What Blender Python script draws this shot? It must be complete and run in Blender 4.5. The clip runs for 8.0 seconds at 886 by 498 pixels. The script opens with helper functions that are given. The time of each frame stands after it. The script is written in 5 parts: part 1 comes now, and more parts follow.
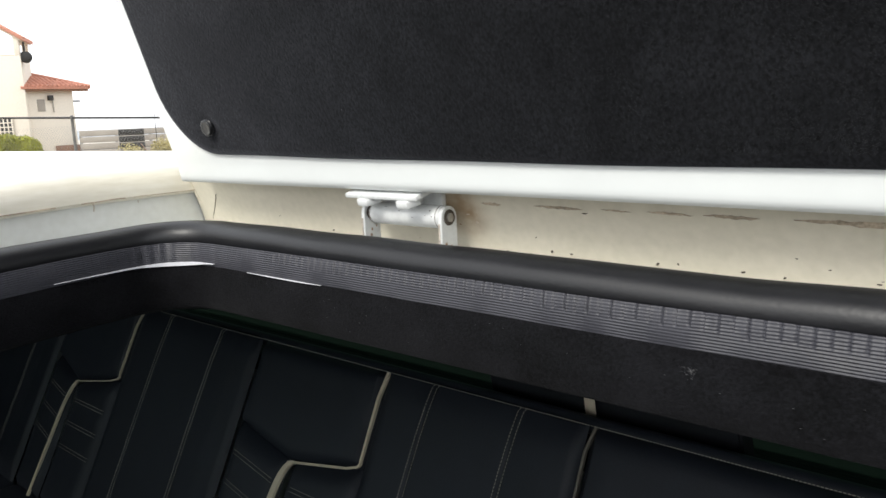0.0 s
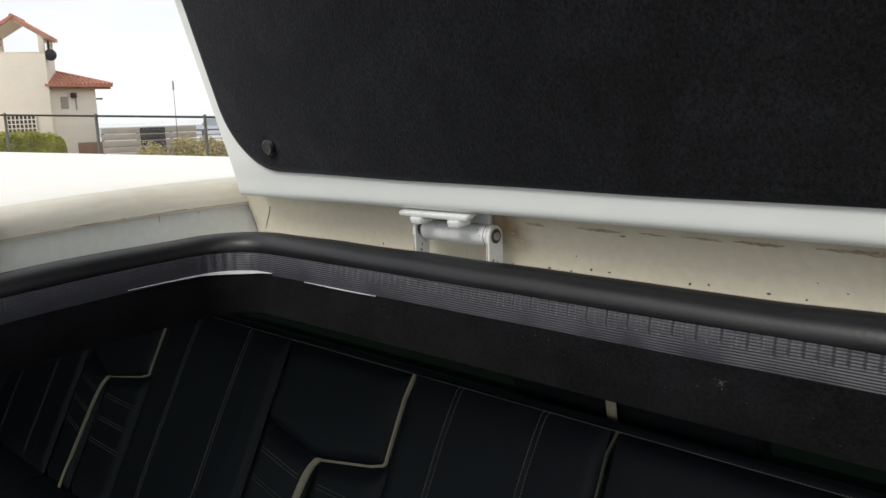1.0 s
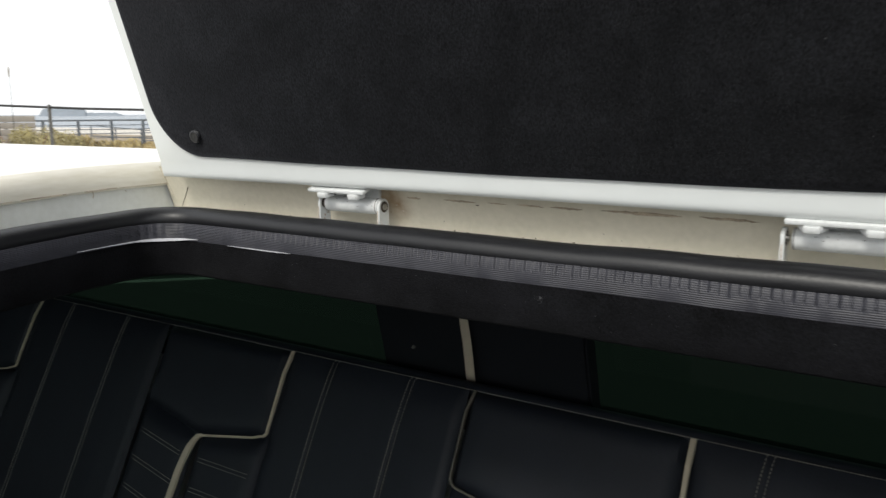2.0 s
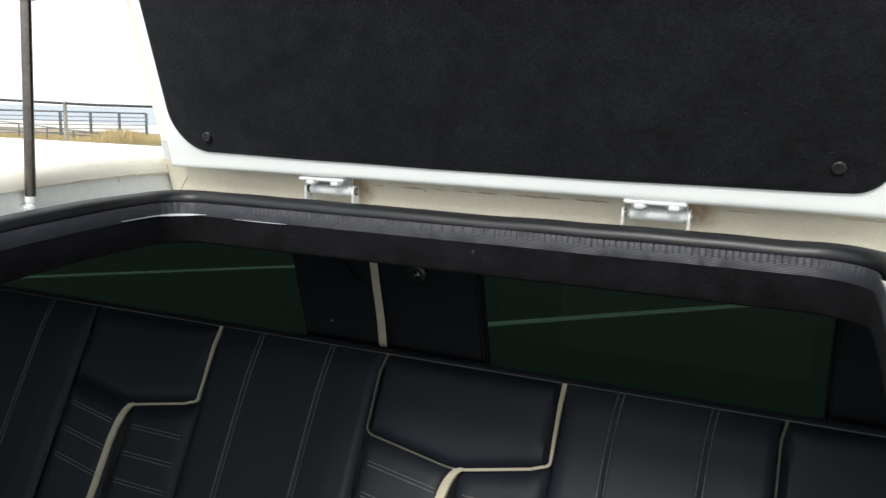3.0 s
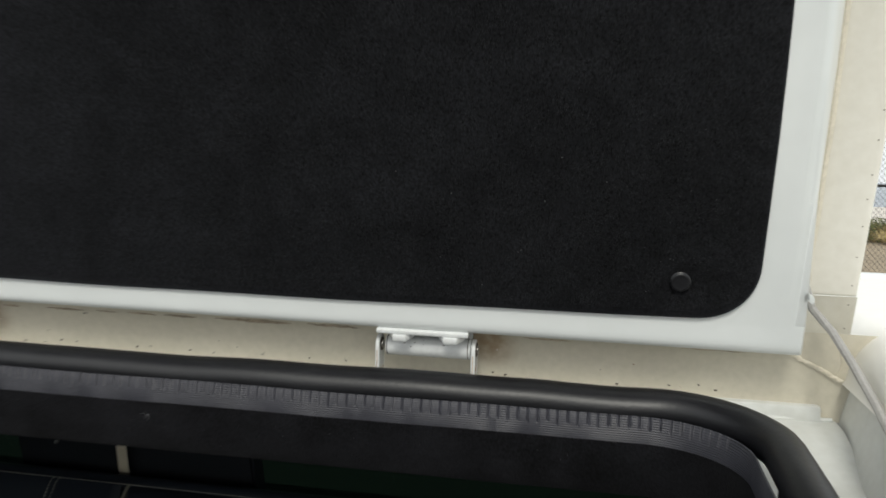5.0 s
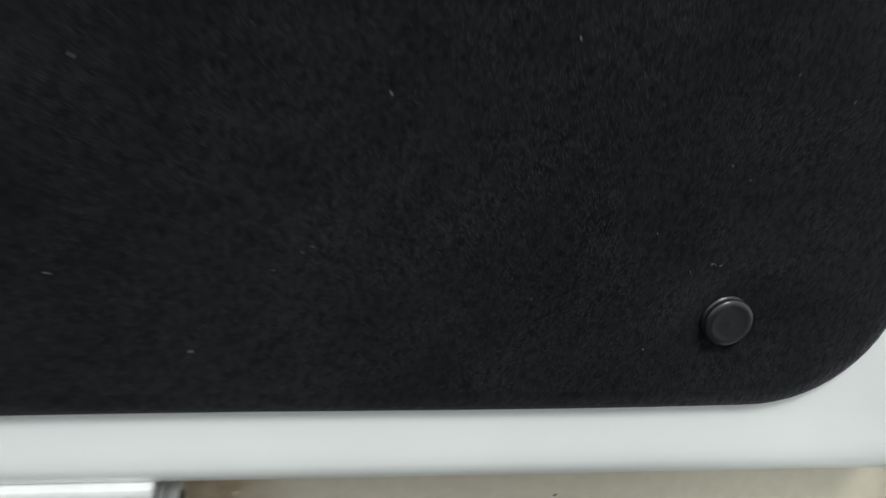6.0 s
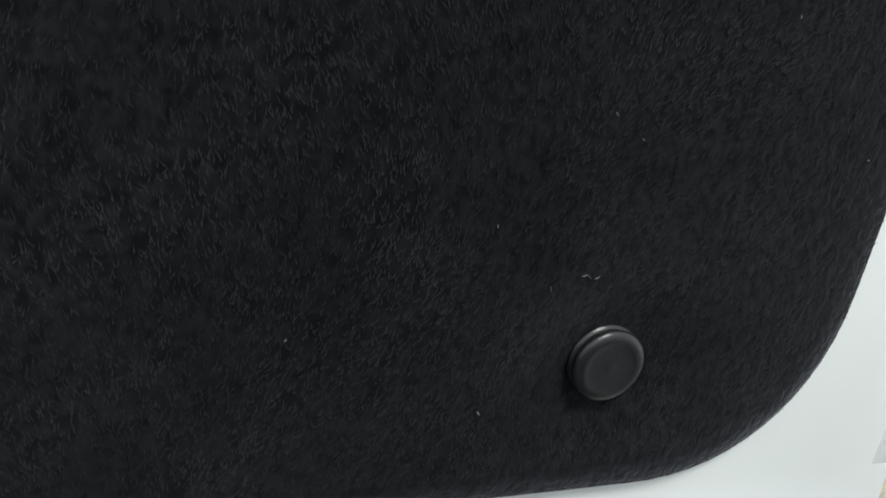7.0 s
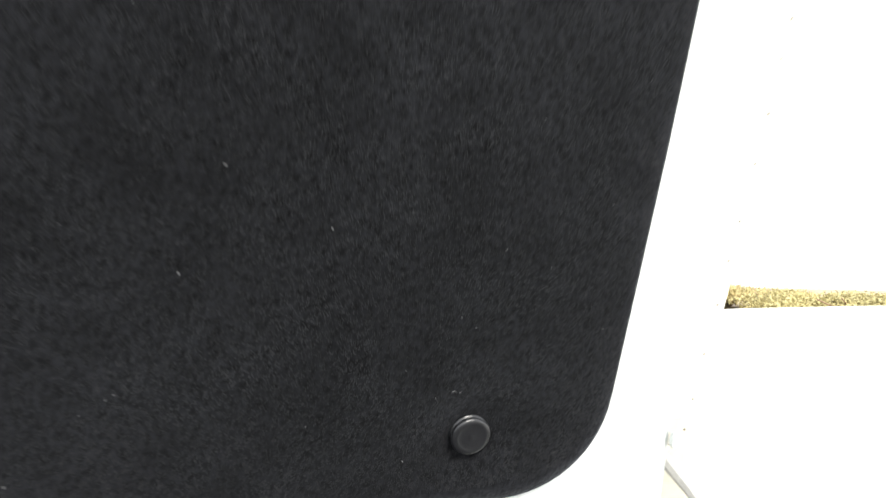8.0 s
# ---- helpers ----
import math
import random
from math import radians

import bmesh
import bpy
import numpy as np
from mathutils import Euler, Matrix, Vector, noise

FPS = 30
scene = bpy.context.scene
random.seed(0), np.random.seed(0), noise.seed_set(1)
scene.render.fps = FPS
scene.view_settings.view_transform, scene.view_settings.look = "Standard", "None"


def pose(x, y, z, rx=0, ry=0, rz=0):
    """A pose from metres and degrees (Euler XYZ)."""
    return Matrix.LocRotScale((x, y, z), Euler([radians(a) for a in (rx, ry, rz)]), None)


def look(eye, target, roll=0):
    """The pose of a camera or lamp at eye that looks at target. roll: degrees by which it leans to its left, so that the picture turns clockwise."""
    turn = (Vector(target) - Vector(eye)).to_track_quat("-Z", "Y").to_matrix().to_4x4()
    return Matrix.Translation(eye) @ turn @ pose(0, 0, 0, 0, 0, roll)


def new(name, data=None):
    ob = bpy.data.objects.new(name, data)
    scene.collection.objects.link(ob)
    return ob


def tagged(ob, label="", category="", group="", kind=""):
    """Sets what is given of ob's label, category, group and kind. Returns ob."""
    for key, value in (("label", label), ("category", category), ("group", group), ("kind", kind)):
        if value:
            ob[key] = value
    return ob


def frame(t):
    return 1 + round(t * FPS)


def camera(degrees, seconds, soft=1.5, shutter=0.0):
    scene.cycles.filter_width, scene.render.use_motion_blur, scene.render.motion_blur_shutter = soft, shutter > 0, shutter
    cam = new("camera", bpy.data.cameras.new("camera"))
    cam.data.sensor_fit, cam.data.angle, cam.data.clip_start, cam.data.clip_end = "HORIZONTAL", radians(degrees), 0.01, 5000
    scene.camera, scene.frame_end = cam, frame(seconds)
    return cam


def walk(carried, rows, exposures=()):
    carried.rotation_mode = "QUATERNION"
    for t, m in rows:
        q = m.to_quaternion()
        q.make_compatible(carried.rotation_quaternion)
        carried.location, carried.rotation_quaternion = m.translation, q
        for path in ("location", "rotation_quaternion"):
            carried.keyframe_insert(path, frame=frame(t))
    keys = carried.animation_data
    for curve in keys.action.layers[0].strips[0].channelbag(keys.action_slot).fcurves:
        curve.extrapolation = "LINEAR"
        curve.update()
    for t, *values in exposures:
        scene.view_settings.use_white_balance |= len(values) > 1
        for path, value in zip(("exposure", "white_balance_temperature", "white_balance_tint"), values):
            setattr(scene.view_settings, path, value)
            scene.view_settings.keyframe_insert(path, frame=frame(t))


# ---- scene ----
PATH = [
    (0, (0.1852, -0.3901, 1.7244, 80.14, 2.51, 41.61)),
    (0.5, (0.1706, -0.4069, 1.7282, 80.26, 2.00, 42.87)),
    (1, (0.2001, -0.4437, 1.7458, 80.29, 1.84, 42.92)),
    (1.5, (0.2629, -0.5254, 1.7405, 80.23, 1.58, 40.63)),
    (1.7, (0.2878, -0.5549, 1.7415, 80.21, 1.00, 37.40)),
    (2.8, (0.3626, -0.9139, 1.7660, 79.99, -1.41, 24.97)),
    (3, (0.3935, -0.9822, 1.7630, 80.37, -1.77, 23.75)),
    (3.5, (0.4904, -1.0720, 1.8028, 83.41, -2.45, 22.69)),
    (4, (0.5667, -1.0222, 1.8085, 86.02, -3.60, 22.40)),
    (4.2, (0.5475, -0.9398, 1.7986, 85.72, -3.51, 22.01)),
    (5.3, (0.3391, -0.4821, 1.7982, 83.98, -1.14, 7.33)),
    (5.5, (0.3338, -0.4001, 1.7901, 83.99, -1.28, 6.07)),
    (6, (0.3275, -0.2041, 1.7639, 83.17, -2.78, -9.91)),
    (6.5, (0.3606, -0.1323, 1.7502, 80.60, -5.01, -18.93)),
    (7, (0.3697, -0.1226, 1.7548, 84.00, -3.56, -20.09)),
    (7.5, (0.3691, -0.1513, 1.7646, 85.53, -3.25, -20.02)),
    (8, (0.3454, -0.2597, 1.7987, 87.67, -2.95, -19.01)),
]
cam = camera(59.42, 8.0, soft=1.45, shutter=0.3)
walk(cam, [(t, pose(*p)) for t, p in PATH],
     exposures=[(0.0, 1.1, 6560, 8), (0.5, 0.8, 6610, 8), (1.0, 0.35, 6660, 8), (1.5, 0.4, 6660, 8), (3.0, 1.05, 6460, 6), (3.5, 0.65, 6610, 7),
                (4.0, -0.15, 6860, 7), (5.5, 0.6, 6460, 5), (6.5, 0.6, 6310, 5), (7.0, 0.7, 6260, 5), (7.25, 1.7, 6360, 6), (7.5, 2.75, 6460, 6), (8.0, 1.85, 6610, 7)])

# ---- world, sun ----
SUN_AZ, SUN_EL = 178.0, 42.0      # compass-like azimuth from +y towards +x, and height, in degrees
world = bpy.data.worlds.new("overcast_sky")
scene.world = world
world.use_nodes = True
wn, wl = world.node_tree.nodes, world.node_tree.links
sky = wn.new("ShaderNodeTexSky")
sky.sky_type, sky.sun_disc = "NISHITA", False
sky.sun_elevation, sky.sun_rotation = radians(SUN_EL), radians(SUN_AZ)
sky.air_density, sky.dust_density = 1.0, 4.0
wcoord = wn.new("ShaderNodeTexCoord")
wmap = wn.new("ShaderNodeMapping")
wmap.inputs["Scale"].default_value = (1.0, 1.0, 3.2)
cloud = wn.new("ShaderNodeTexNoise")
cloud.inputs["Scale"].default_value, cloud.inputs["Detail"].default_value = 1.6, 5.0
ramp = wn.new("ShaderNodeValToRGB")
ramp.color_ramp.elements[0].position, ramp.color_ramp.elements[0].color = 0.3, (6.2, 6.4, 6.9, 1)
ramp.color_ramp.elements[1].position, ramp.color_ramp.elements[1].color = 0.72, (9.0, 9.1, 9.4, 1)
wmix = wn.new("ShaderNodeMix")
wmix.data_type = "RGBA"
wmix.inputs["Factor"].default_value = 0.86
wl.new(wcoord.outputs["Generated"], wmap.inputs["Vector"])
wl.new(wmap.outputs["Vector"], cloud.inputs["Vector"])
wl.new(cloud.outputs["Fac"], ramp.inputs["Fac"])
wl.new(sky.outputs["Color"], wmix.inputs[6])
wl.new(ramp.outputs["Color"], wmix.inputs[7])
wl.new(wmix.outputs[2], wn["Background"].inputs["Color"])
wn["Background"].inputs["Strength"].default_value = 0.11

sun_data = bpy.data.lights.new("sun", "SUN")
sun_data.energy, sun_data.angle, sun_data.color = 1.3, radians(16), (1.0, 0.97, 0.92)
sun = new("sun", sun_data)
sa, se = radians(SUN_AZ), radians(SUN_EL)
sun_from = Vector((math.sin(sa) * math.cos(se), math.cos(sa) * math.cos(se), math.sin(se)))
sun.matrix_world = look(sun_from * 50, (0, 0, 0))

# ---- materials ----


def mat(name, col, rough=0.5, metal=0.0, var=0.12, big=6.0, fine=90.0, bump=0.0, bscale=300.0, stretch=(1, 1, 1),
        sheen=0.0, coat=0.0, spec=0.5, tint=None):
    """A surface with colour variation at two scales, uneven gloss and fine relief."""
    m = bpy.data.materials.new(name)
    m.use_nodes = True
    n, l = m.node_tree.nodes, m.node_tree.links
    b = n["Principled BSDF"]
    co = n.new("ShaderNodeTexCoord")
    mp = n.new("ShaderNodeMapping")
    mp.inputs["Scale"].default_value = stretch
    l.new(co.outputs["Object"], mp.inputs["Vector"])
    a1, a2 = n.new("ShaderNodeTexNoise"), n.new("ShaderNodeTexNoise")
    a1.inputs["Scale"].default_value, a1.inputs["Detail"].default_value = big, 4
    a2.inputs["Scale"].default_value, a2.inputs["Detail"].default_value = fine, 3
    for a in (a1, a2):
        l.new(mp.outputs["Vector"], a.inputs["Vector"])
    add = n.new("ShaderNodeMath")
    add.operation = "ADD"
    l.new(a1.outputs["Fac"], add.inputs[0])
    l.new(a2.outputs["Fac"], add.inputs[1])
    rg = n.new("ShaderNodeMapRange")
    rg.inputs["From Min"].default_value, rg.inputs["From Max"].default_value = 0.65, 1.35
    l.new(add.outputs[0], rg.inputs["Value"])
    mix = n.new("ShaderNodeMix")
    mix.data_type = "RGBA"
    lo = tint or tuple(c * (1 - var) for c in col)
    hi = tuple(min(1, c * (1 + var)) for c in col)
    mix.inputs[6].default_value, mix.inputs[7].default_value = (*lo, 1), (*hi, 1)
    l.new(rg.outputs["Result"], mix.inputs["Factor"])
    l.new(mix.outputs[2], b.inputs["Base Color"])
    rr = n.new("ShaderNodeMapRange")
    rr.inputs["To Min"].default_value, rr.inputs["To Max"].default_value = max(0, rough - 0.07), min(1, rough + 0.07)
    l.new(a1.outputs["Fac"], rr.inputs["Value"])
    l.new(rr.outputs["Result"], b.inputs["Roughness"])
    b.inputs["Metallic"].default_value = metal
    b.inputs["Specular IOR Level"].default_value = spec
    b.inputs["Sheen Weight"].default_value = sheen
    b.inputs["Coat Weight"].default_value = coat
    if bump:
        bn, bt = n.new("ShaderNodeBump"), n.new("ShaderNodeTexNoise")
        bt.inputs["Scale"].default_value, bt.inputs["Detail"].default_value = bscale, 3
        bn.inputs["Strength"].default_value, bn.inputs["Distance"].default_value = bump, 0.002
        l.new(mp.outputs["Vector"], bt.inputs["Vector"])
        l.new(bt.outputs["Fac"], bn.inputs["Height"])
        l.new(bn.outputs["Normal"], b.inputs["Normal"])
    return m


WHITE = mat("white_gelcoat", (0.71, 0.735, 0.725), 0.32, var=0.03, big=3, fine=30, coat=0.3, bump=0.05, bscale=60)
ROOFWHITE = mat("roof_white_paint", (0.80, 0.785, 0.735), 0.55, var=0.04, big=2.5, fine=40, spec=0.35)
EDGEPAINT = mat("yellowed_roof_edge_paint", (0.74, 0.71, 0.63), 0.4, var=0.05, big=14, fine=120, tint=(0.64, 0.60, 0.50), coat=0.1, stretch=(1, 0.35, 2))
SKIN = mat("warm_white_skin_paint", (0.72, 0.70, 0.635), 0.42, var=0.05, big=8, fine=120, tint=(0.68, 0.655, 0.58), bump=0.05, bscale=160)
CREAM = mat("aged_cream_paint", (0.67, 0.622, 0.515), 0.45, var=0.05, big=12, fine=160, tint=(0.61, 0.57, 0.465), bump=0.08, bscale=220)
GUTTER = mat("weathered_white_paint", (0.70, 0.715, 0.695), 0.42, var=0.04, big=9, fine=120, tint=(0.64, 0.65, 0.62), bump=0.08, bscale=160)
CAULK = mat("yellowed_sealant", (0.66, 0.61, 0.50), 0.6, var=0.12, big=40, fine=300, bump=0.4, bscale=300)
RUST = mat("rust", (0.30, 0.17, 0.085), 0.85, var=0.35, big=150, fine=600, bump=0.3, bscale=900)
STAINED = mat("rust_stained_paint", (0.52, 0.45, 0.38), 0.6, var=0.4, big=200, fine=700)
RIVET_GRIME = mat("grey_brown_grime", (0.2, 0.17, 0.13), 0.85, var=0.3, big=200, fine=900)
GRIME_SHADE = mat("dark_grime_and_gap_shade", (0.075, 0.06, 0.045), 0.85, var=0.3, big=200, fine=900)
FIBRE = mat("suede_fibre", (0.0165, 0.0168, 0.0180), 0.9, var=0.8, big=60, fine=500, spec=0.12, sheen=0.05)
STRIP = mat("black_trim_carpet", (0.0056, 0.0057, 0.0067), 0.95, var=0.8, big=25, fine=500, bump=0.6, bscale=600, sheen=0.02, spec=0.08)
LINT = mat("pale_lint", (0.11, 0.11, 0.113), 0.8, var=0.2)
RUBBER = mat("black_rubber", (0.0046, 0.0048, 0.0064), 0.42, var=0.35, big=30, fine=400, bump=0.08, bscale=350, spec=0.50)
RIBBED = mat("grey_black_ribbed_rubber", (0.037, 0.0375, 0.046), 0.47, var=0.2, big=40, fine=500, bump=0.12, bscale=800, spec=0.4)
PLASTIC = mat("black_moulded_plastic", (0.0095, 0.0097, 0.0112), 0.30, var=0.2, big=60, fine=900, bump=0.05, bscale=1400, spec=0.55)
HINGE = mat("white_painted_steel", (0.70, 0.715, 0.71), 0.2, var=0.08, big=60, fine=300, coat=0.3, bump=0.1, bscale=200)
BARE = mat("bare_steel", (0.42, 0.41, 0.39), 0.35, metal=0.9, var=0.2, big=80, fine=500)
CHROME = mat("worn_zinc_steel", (0.55, 0.54, 0.52), 0.25, metal=1.0, var=0.2, big=80, fine=500, bump=0.1, bscale=600)
ROD = mat("dulled_steel_rod", (0.16, 0.145, 0.13), 0.3, metal=1.0, var=0.25, big=20, fine=200)
CYL = mat("black_strut_enamel", (0.014, 0.014, 0.016), 0.35, var=0.2, big=20, fine=300, coat=0.2)
LEATHER = mat("black_leather", (0.0128, 0.0156, 0.0230), 0.55, var=0.2, big=15, fine=300, bump=0.25, bscale=500, spec=0.32)
PIPING = mat("cream_leather_piping", (0.56, 0.49, 0.37), 0.55, var=0.1, big=30, fine=400, bump=0.2, bscale=600)
THIN_PIPING = mat("grey_cream_piping", (0.115, 0.105, 0.086), 0.55, var=0.15, big=30, fine=400)
STITCH = mat("pale_thread", (0.27, 0.255, 0.22), 0.8, var=0.2, big=100, fine=900)
BLACKTRIM = mat("black_interior_trim", (0.0075, 0.0088, 0.0118), 0.75, var=0.25, big=12, fine=400, bump=0.2, bscale=500, spec=0.2)
# for the unseen cabin floor: mid-grey to bounce light up onto the seats
BOUNCE_GREY = mat("grey_bounce_floor", (0.10, 0.103, 0.12), 0.95, var=0.2, big=8, fine=400, bump=0.5, bscale=500)
BELT = mat("cream_belt_webbing", (0.55, 0.48, 0.37), 0.75, var=0.1, big=40, fine=700, bump=0.4, bscale=900)
ASPHALT = mat("parking_asphalt", (0.055, 0.055, 0.054), 0.9, var=0.25, big=0.4, fine=30, bump=0.5, bscale=90)
LINE = mat("white_road_paint", (0.45, 0.45, 0.43), 0.8, var=0.2, big=5, fine=60)
SAND = mat("dry_sandy_ground", (0.27, 0.215, 0.145), 0.95, var=0.25, big=0.25, fine=4, bump=0.5, bscale=8)
PATHMAT = mat("pale_concrete_path", (0.42, 0.38, 0.34), 0.9, var=0.12, big=0.5, fine=8)
SEA = mat("sea_water", (0.07, 0.11, 0.145), 0.25, var=0.2, big=0.02, fine=0.4, bump=0.3, bscale=1.5, stretch=(1, 3, 1))
GALV = mat("dark_galvanised_steel", (0.040, 0.039, 0.037), 0.55, metal=0.35, var=0.25, big=5, fine=60)
POSTMAT = mat("weathered_galvanised_post", (0.20, 0.195, 0.18), 0.6, metal=0.2, var=0.25, big=5, fine=60)
PALEPOST = mat("pale_galvanised_post", (0.42, 0.41, 0.36), 0.6, metal=0.1, var=0.25, big=5, fine=60)
PALEWIRE = mat("highlit_galvanised_wire", (0.36, 0.36, 0.35), 0.5, metal=0.3, var=0.2, big=3, fine=40)
WIRE = mat("chain_link_wire", (0.045, 0.043, 0.04), 0.6, metal=0.3, var=0.2, big=3, fine=40)
RAILMAT = mat("blue_grey_rail_paint", (0.10, 0.115, 0.13), 0.5, var=0.15, big=2, fine=20)
STUCCO = mat("pale_stucco", (0.74, 0.68, 0.585), 0.9, var=0.06, big=0.8, fine=12, bump=0.3, bscale=30)
ROOFTILE = mat("red_clay_tile", (0.50, 0.225, 0.155), 0.75, var=0.2, big=1.5, fine=12)
OPENING_SHADE = mat("shaded_opening", (0.05, 0.05, 0.05), 0.3, var=0.2)
BRICKBASE = mat("brown_brick_base", (0.25, 0.15, 0.10), 0.9, var=0.2, big=2, fine=20)
CONCRETE = mat("grey_concrete", (0.34, 0.31, 0.27), 0.9, var=0.15, big=2, fine=25)
LEAF = mat("hedge_leaf", (0.33, 0.34, 0.05), 0.6, var=0.4, big=2, fine=20)
OLIVESCRUB = mat("olive_scrub_leaf", (0.25, 0.205, 0.065), 0.7, var=0.5, big=1.5, fine=15)
SCRUB = mat("coastal_scrub_leaf", (0.22, 0.215, 0.105), 0.7, var=0.5, big=1.5, fine=15)
DARKSCRUB = mat("dark_scrub_leaf", (0.115, 0.125, 0.042), 0.7, var=0.55, big=1.5, fine=15)
DRYGRASS = mat("dry_grass", (0.42, 0.335, 0.16), 0.8, var=0.35, big=1.2, fine=12)
PALESCRUB = mat("straw_olive_scrub_leaf", (0.40, 0.345, 0.16), 0.75, var=0.4, big=1.2, fine=12)
YELLOWFLOWER = mat("yellow_flower", (0.6, 0.45, 0.05), 0.7, var=0.2)
GREYHULL = mat("hazy_grey_slope", (0.22, 0.25, 0.28), 0.9, var=0.15, big=0.05, fine=0.5)


def suede_mat():
    """Black suede: brushed clouds of lighter and darker nap, and the grain of the nap itself."""
    m = bpy.data.materials.new("black_suede")
    m.use_nodes = True
    n, l = m.node_tree.nodes, m.node_tree.links
    b = n["Principled BSDF"]
    co, mp = n.new("ShaderNodeTexCoord"), n.new("ShaderNodeMapping")
    mp.inputs["Scale"].default_value = (1, 1, 0.7)
    l.new(co.outputs["Object"], mp.inputs["Vector"])
    outs = []
    for scale, detail, dist, lo, hi in ((5.5, 3, 1.2, 0.70, 1.36), (30, 4, 0.6, 0.78, 1.24), (520, 1.5, 0.4, 0.45, 1.60)):
        t, r = n.new("ShaderNodeTexNoise"), n.new("ShaderNodeMapRange")
        t.inputs["Scale"].default_value, t.inputs["Detail"].default_value, t.inputs["Distortion"].default_value = scale, detail, dist
        l.new(mp.outputs["Vector"] if scale > 100 else co.outputs["Object"], t.inputs["Vector"])
        r.inputs["From Min"].default_value, r.inputs["From Max"].default_value = 0.32, 0.68
        r.inputs["To Min"].default_value, r.inputs["To Max"].default_value = lo, hi
        l.new(t.outputs["Fac"], r.inputs["Value"])
        outs.append((t, r))
    m1, m2 = n.new("ShaderNodeMath"), n.new("ShaderNodeMath")
    m1.operation = m2.operation = "MULTIPLY"
    l.new(outs[0][1].outputs[0], m1.inputs[0])
    l.new(outs[1][1].outputs[0], m1.inputs[1])
    l.new(m1.outputs[0], m2.inputs[0])
    l.new(outs[2][1].outputs[0], m2.inputs[1])
    mix = n.new("ShaderNodeVectorMath")
    mix.operation = "SCALE"
    mix.inputs[0].default_value = (0.0071, 0.0073, 0.0085)
    l.new(m2.outputs[0], mix.inputs["Scale"])
    l.new(mix.outputs[0], b.inputs["Base Color"])
    b.inputs["Roughness"].default_value, b.inputs["Specular IOR Level"].default_value = 0.95, 0.08
    b.inputs["Sheen Weight"].default_value, b.inputs["Sheen Roughness"].default_value = 0.22, 0.40
    b.inputs["Sheen Tint"].default_value = (0.86, 0.89, 1.0, 1)
    bp = n.new("ShaderNodeBump")
    bp.inputs["Strength"].default_value, bp.inputs["Distance"].default_value = 0.24, 0.002
    l.new(outs[2][0].outputs["Fac"], bp.inputs["Height"])
    l.new(bp.outputs["Normal"], b.inputs["Normal"])
    return m


SUEDE = suede_mat()


def glass_mat(name, col):
    m = bpy.data.materials.new(name)
    m.use_nodes = True
    n, l = m.node_tree.nodes, m.node_tree.links
    n.remove(n["Principled BSDF"])
    tr, gl, fr, mx = (n.new("ShaderNodeBsdfTransparent"), n.new("ShaderNodeBsdfGlossy"), n.new("ShaderNodeFresnel"),
                      n.new("ShaderNodeMixShader"))
    tr.inputs["Color"].default_value = (*col, 1)
    gl.inputs["Roughness"].default_value = 0.02
    gl.inputs["Color"].default_value = (0.8, 0.85, 0.82, 1)
    fr.inputs["IOR"].default_value = 1.45
    cap = n.new("ShaderNodeMath")
    cap.operation, cap.inputs[1].default_value = "MINIMUM", 0.007
    l.new(fr.outputs[0], cap.inputs[0])
    l.new(cap.outputs[0], mx.inputs[0])
    l.new(tr.outputs[0], mx.inputs[1])
    l.new(gl.outputs[0], mx.inputs[2])
    l.new(mx.outputs[0], n["Material Output"].inputs["Surface"])
    return m


def stained(base, spots):
    """A paint with brown rust run-off spreading from a few places."""
    m = base.copy()
    m.name = base.name + "_stained"
    n, l = m.node_tree.nodes, m.node_tree.links
    b = n["Principled BSDF"]
    src = b.inputs["Base Color"].links[0].from_socket
    geo = n.new("ShaderNodeNewGeometry")
    tex = n.new("ShaderNodeTexNoise")
    tex.inputs["Scale"].default_value, tex.inputs["Detail"].default_value = 95, 5
    l.new(geo.outputs["Position"], tex.inputs["Vector"])
    for at in spots:
        d, r, k, mx = n.new("ShaderNodeVectorMath"), n.new("ShaderNodeMapRange"), n.new("ShaderNodeMath"), n.new("ShaderNodeMix")
        d.operation, d.inputs[1].default_value = "DISTANCE", at
        l.new(geo.outputs["Position"], d.inputs[0])
        r.interpolation_type = "SMOOTHSTEP"
        r.inputs["From Min"].default_value, r.inputs["From Max"].default_value = 0.004, 0.030
        r.inputs["To Min"].default_value, r.inputs["To Max"].default_value = 1.25, 0.0
        l.new(d.outputs["Value"], r.inputs["Value"])
        k.operation, k.use_clamp = "MULTIPLY", True
        l.new(r.outputs[0], k.inputs[0])
        l.new(tex.outputs["Fac"], k.inputs[1])
        mx.data_type = "RGBA"
        l.new(k.outputs[0], mx.inputs["Factor"])
        l.new(src, mx.inputs[6])
        mx.inputs[7].default_value = (0.30, 0.20, 0.11, 1)
        src = mx.outputs[2]
    l.new(src, b.inputs["Base Color"])
    return m


CLEARGLASS = glass_mat("light_glass", (0.78, 0.84, 0.82))
TINTGLASS = glass_mat("green_tinted_glass", (0.145, 0.200, 0.165))

# ---- mesh helpers ----


def thing(name, at, label, category, group="", kind=""):
    e = new(name)
    e.location = at
    e.empty_display_size = 0.05
    return tagged(e, label, category, group, kind)


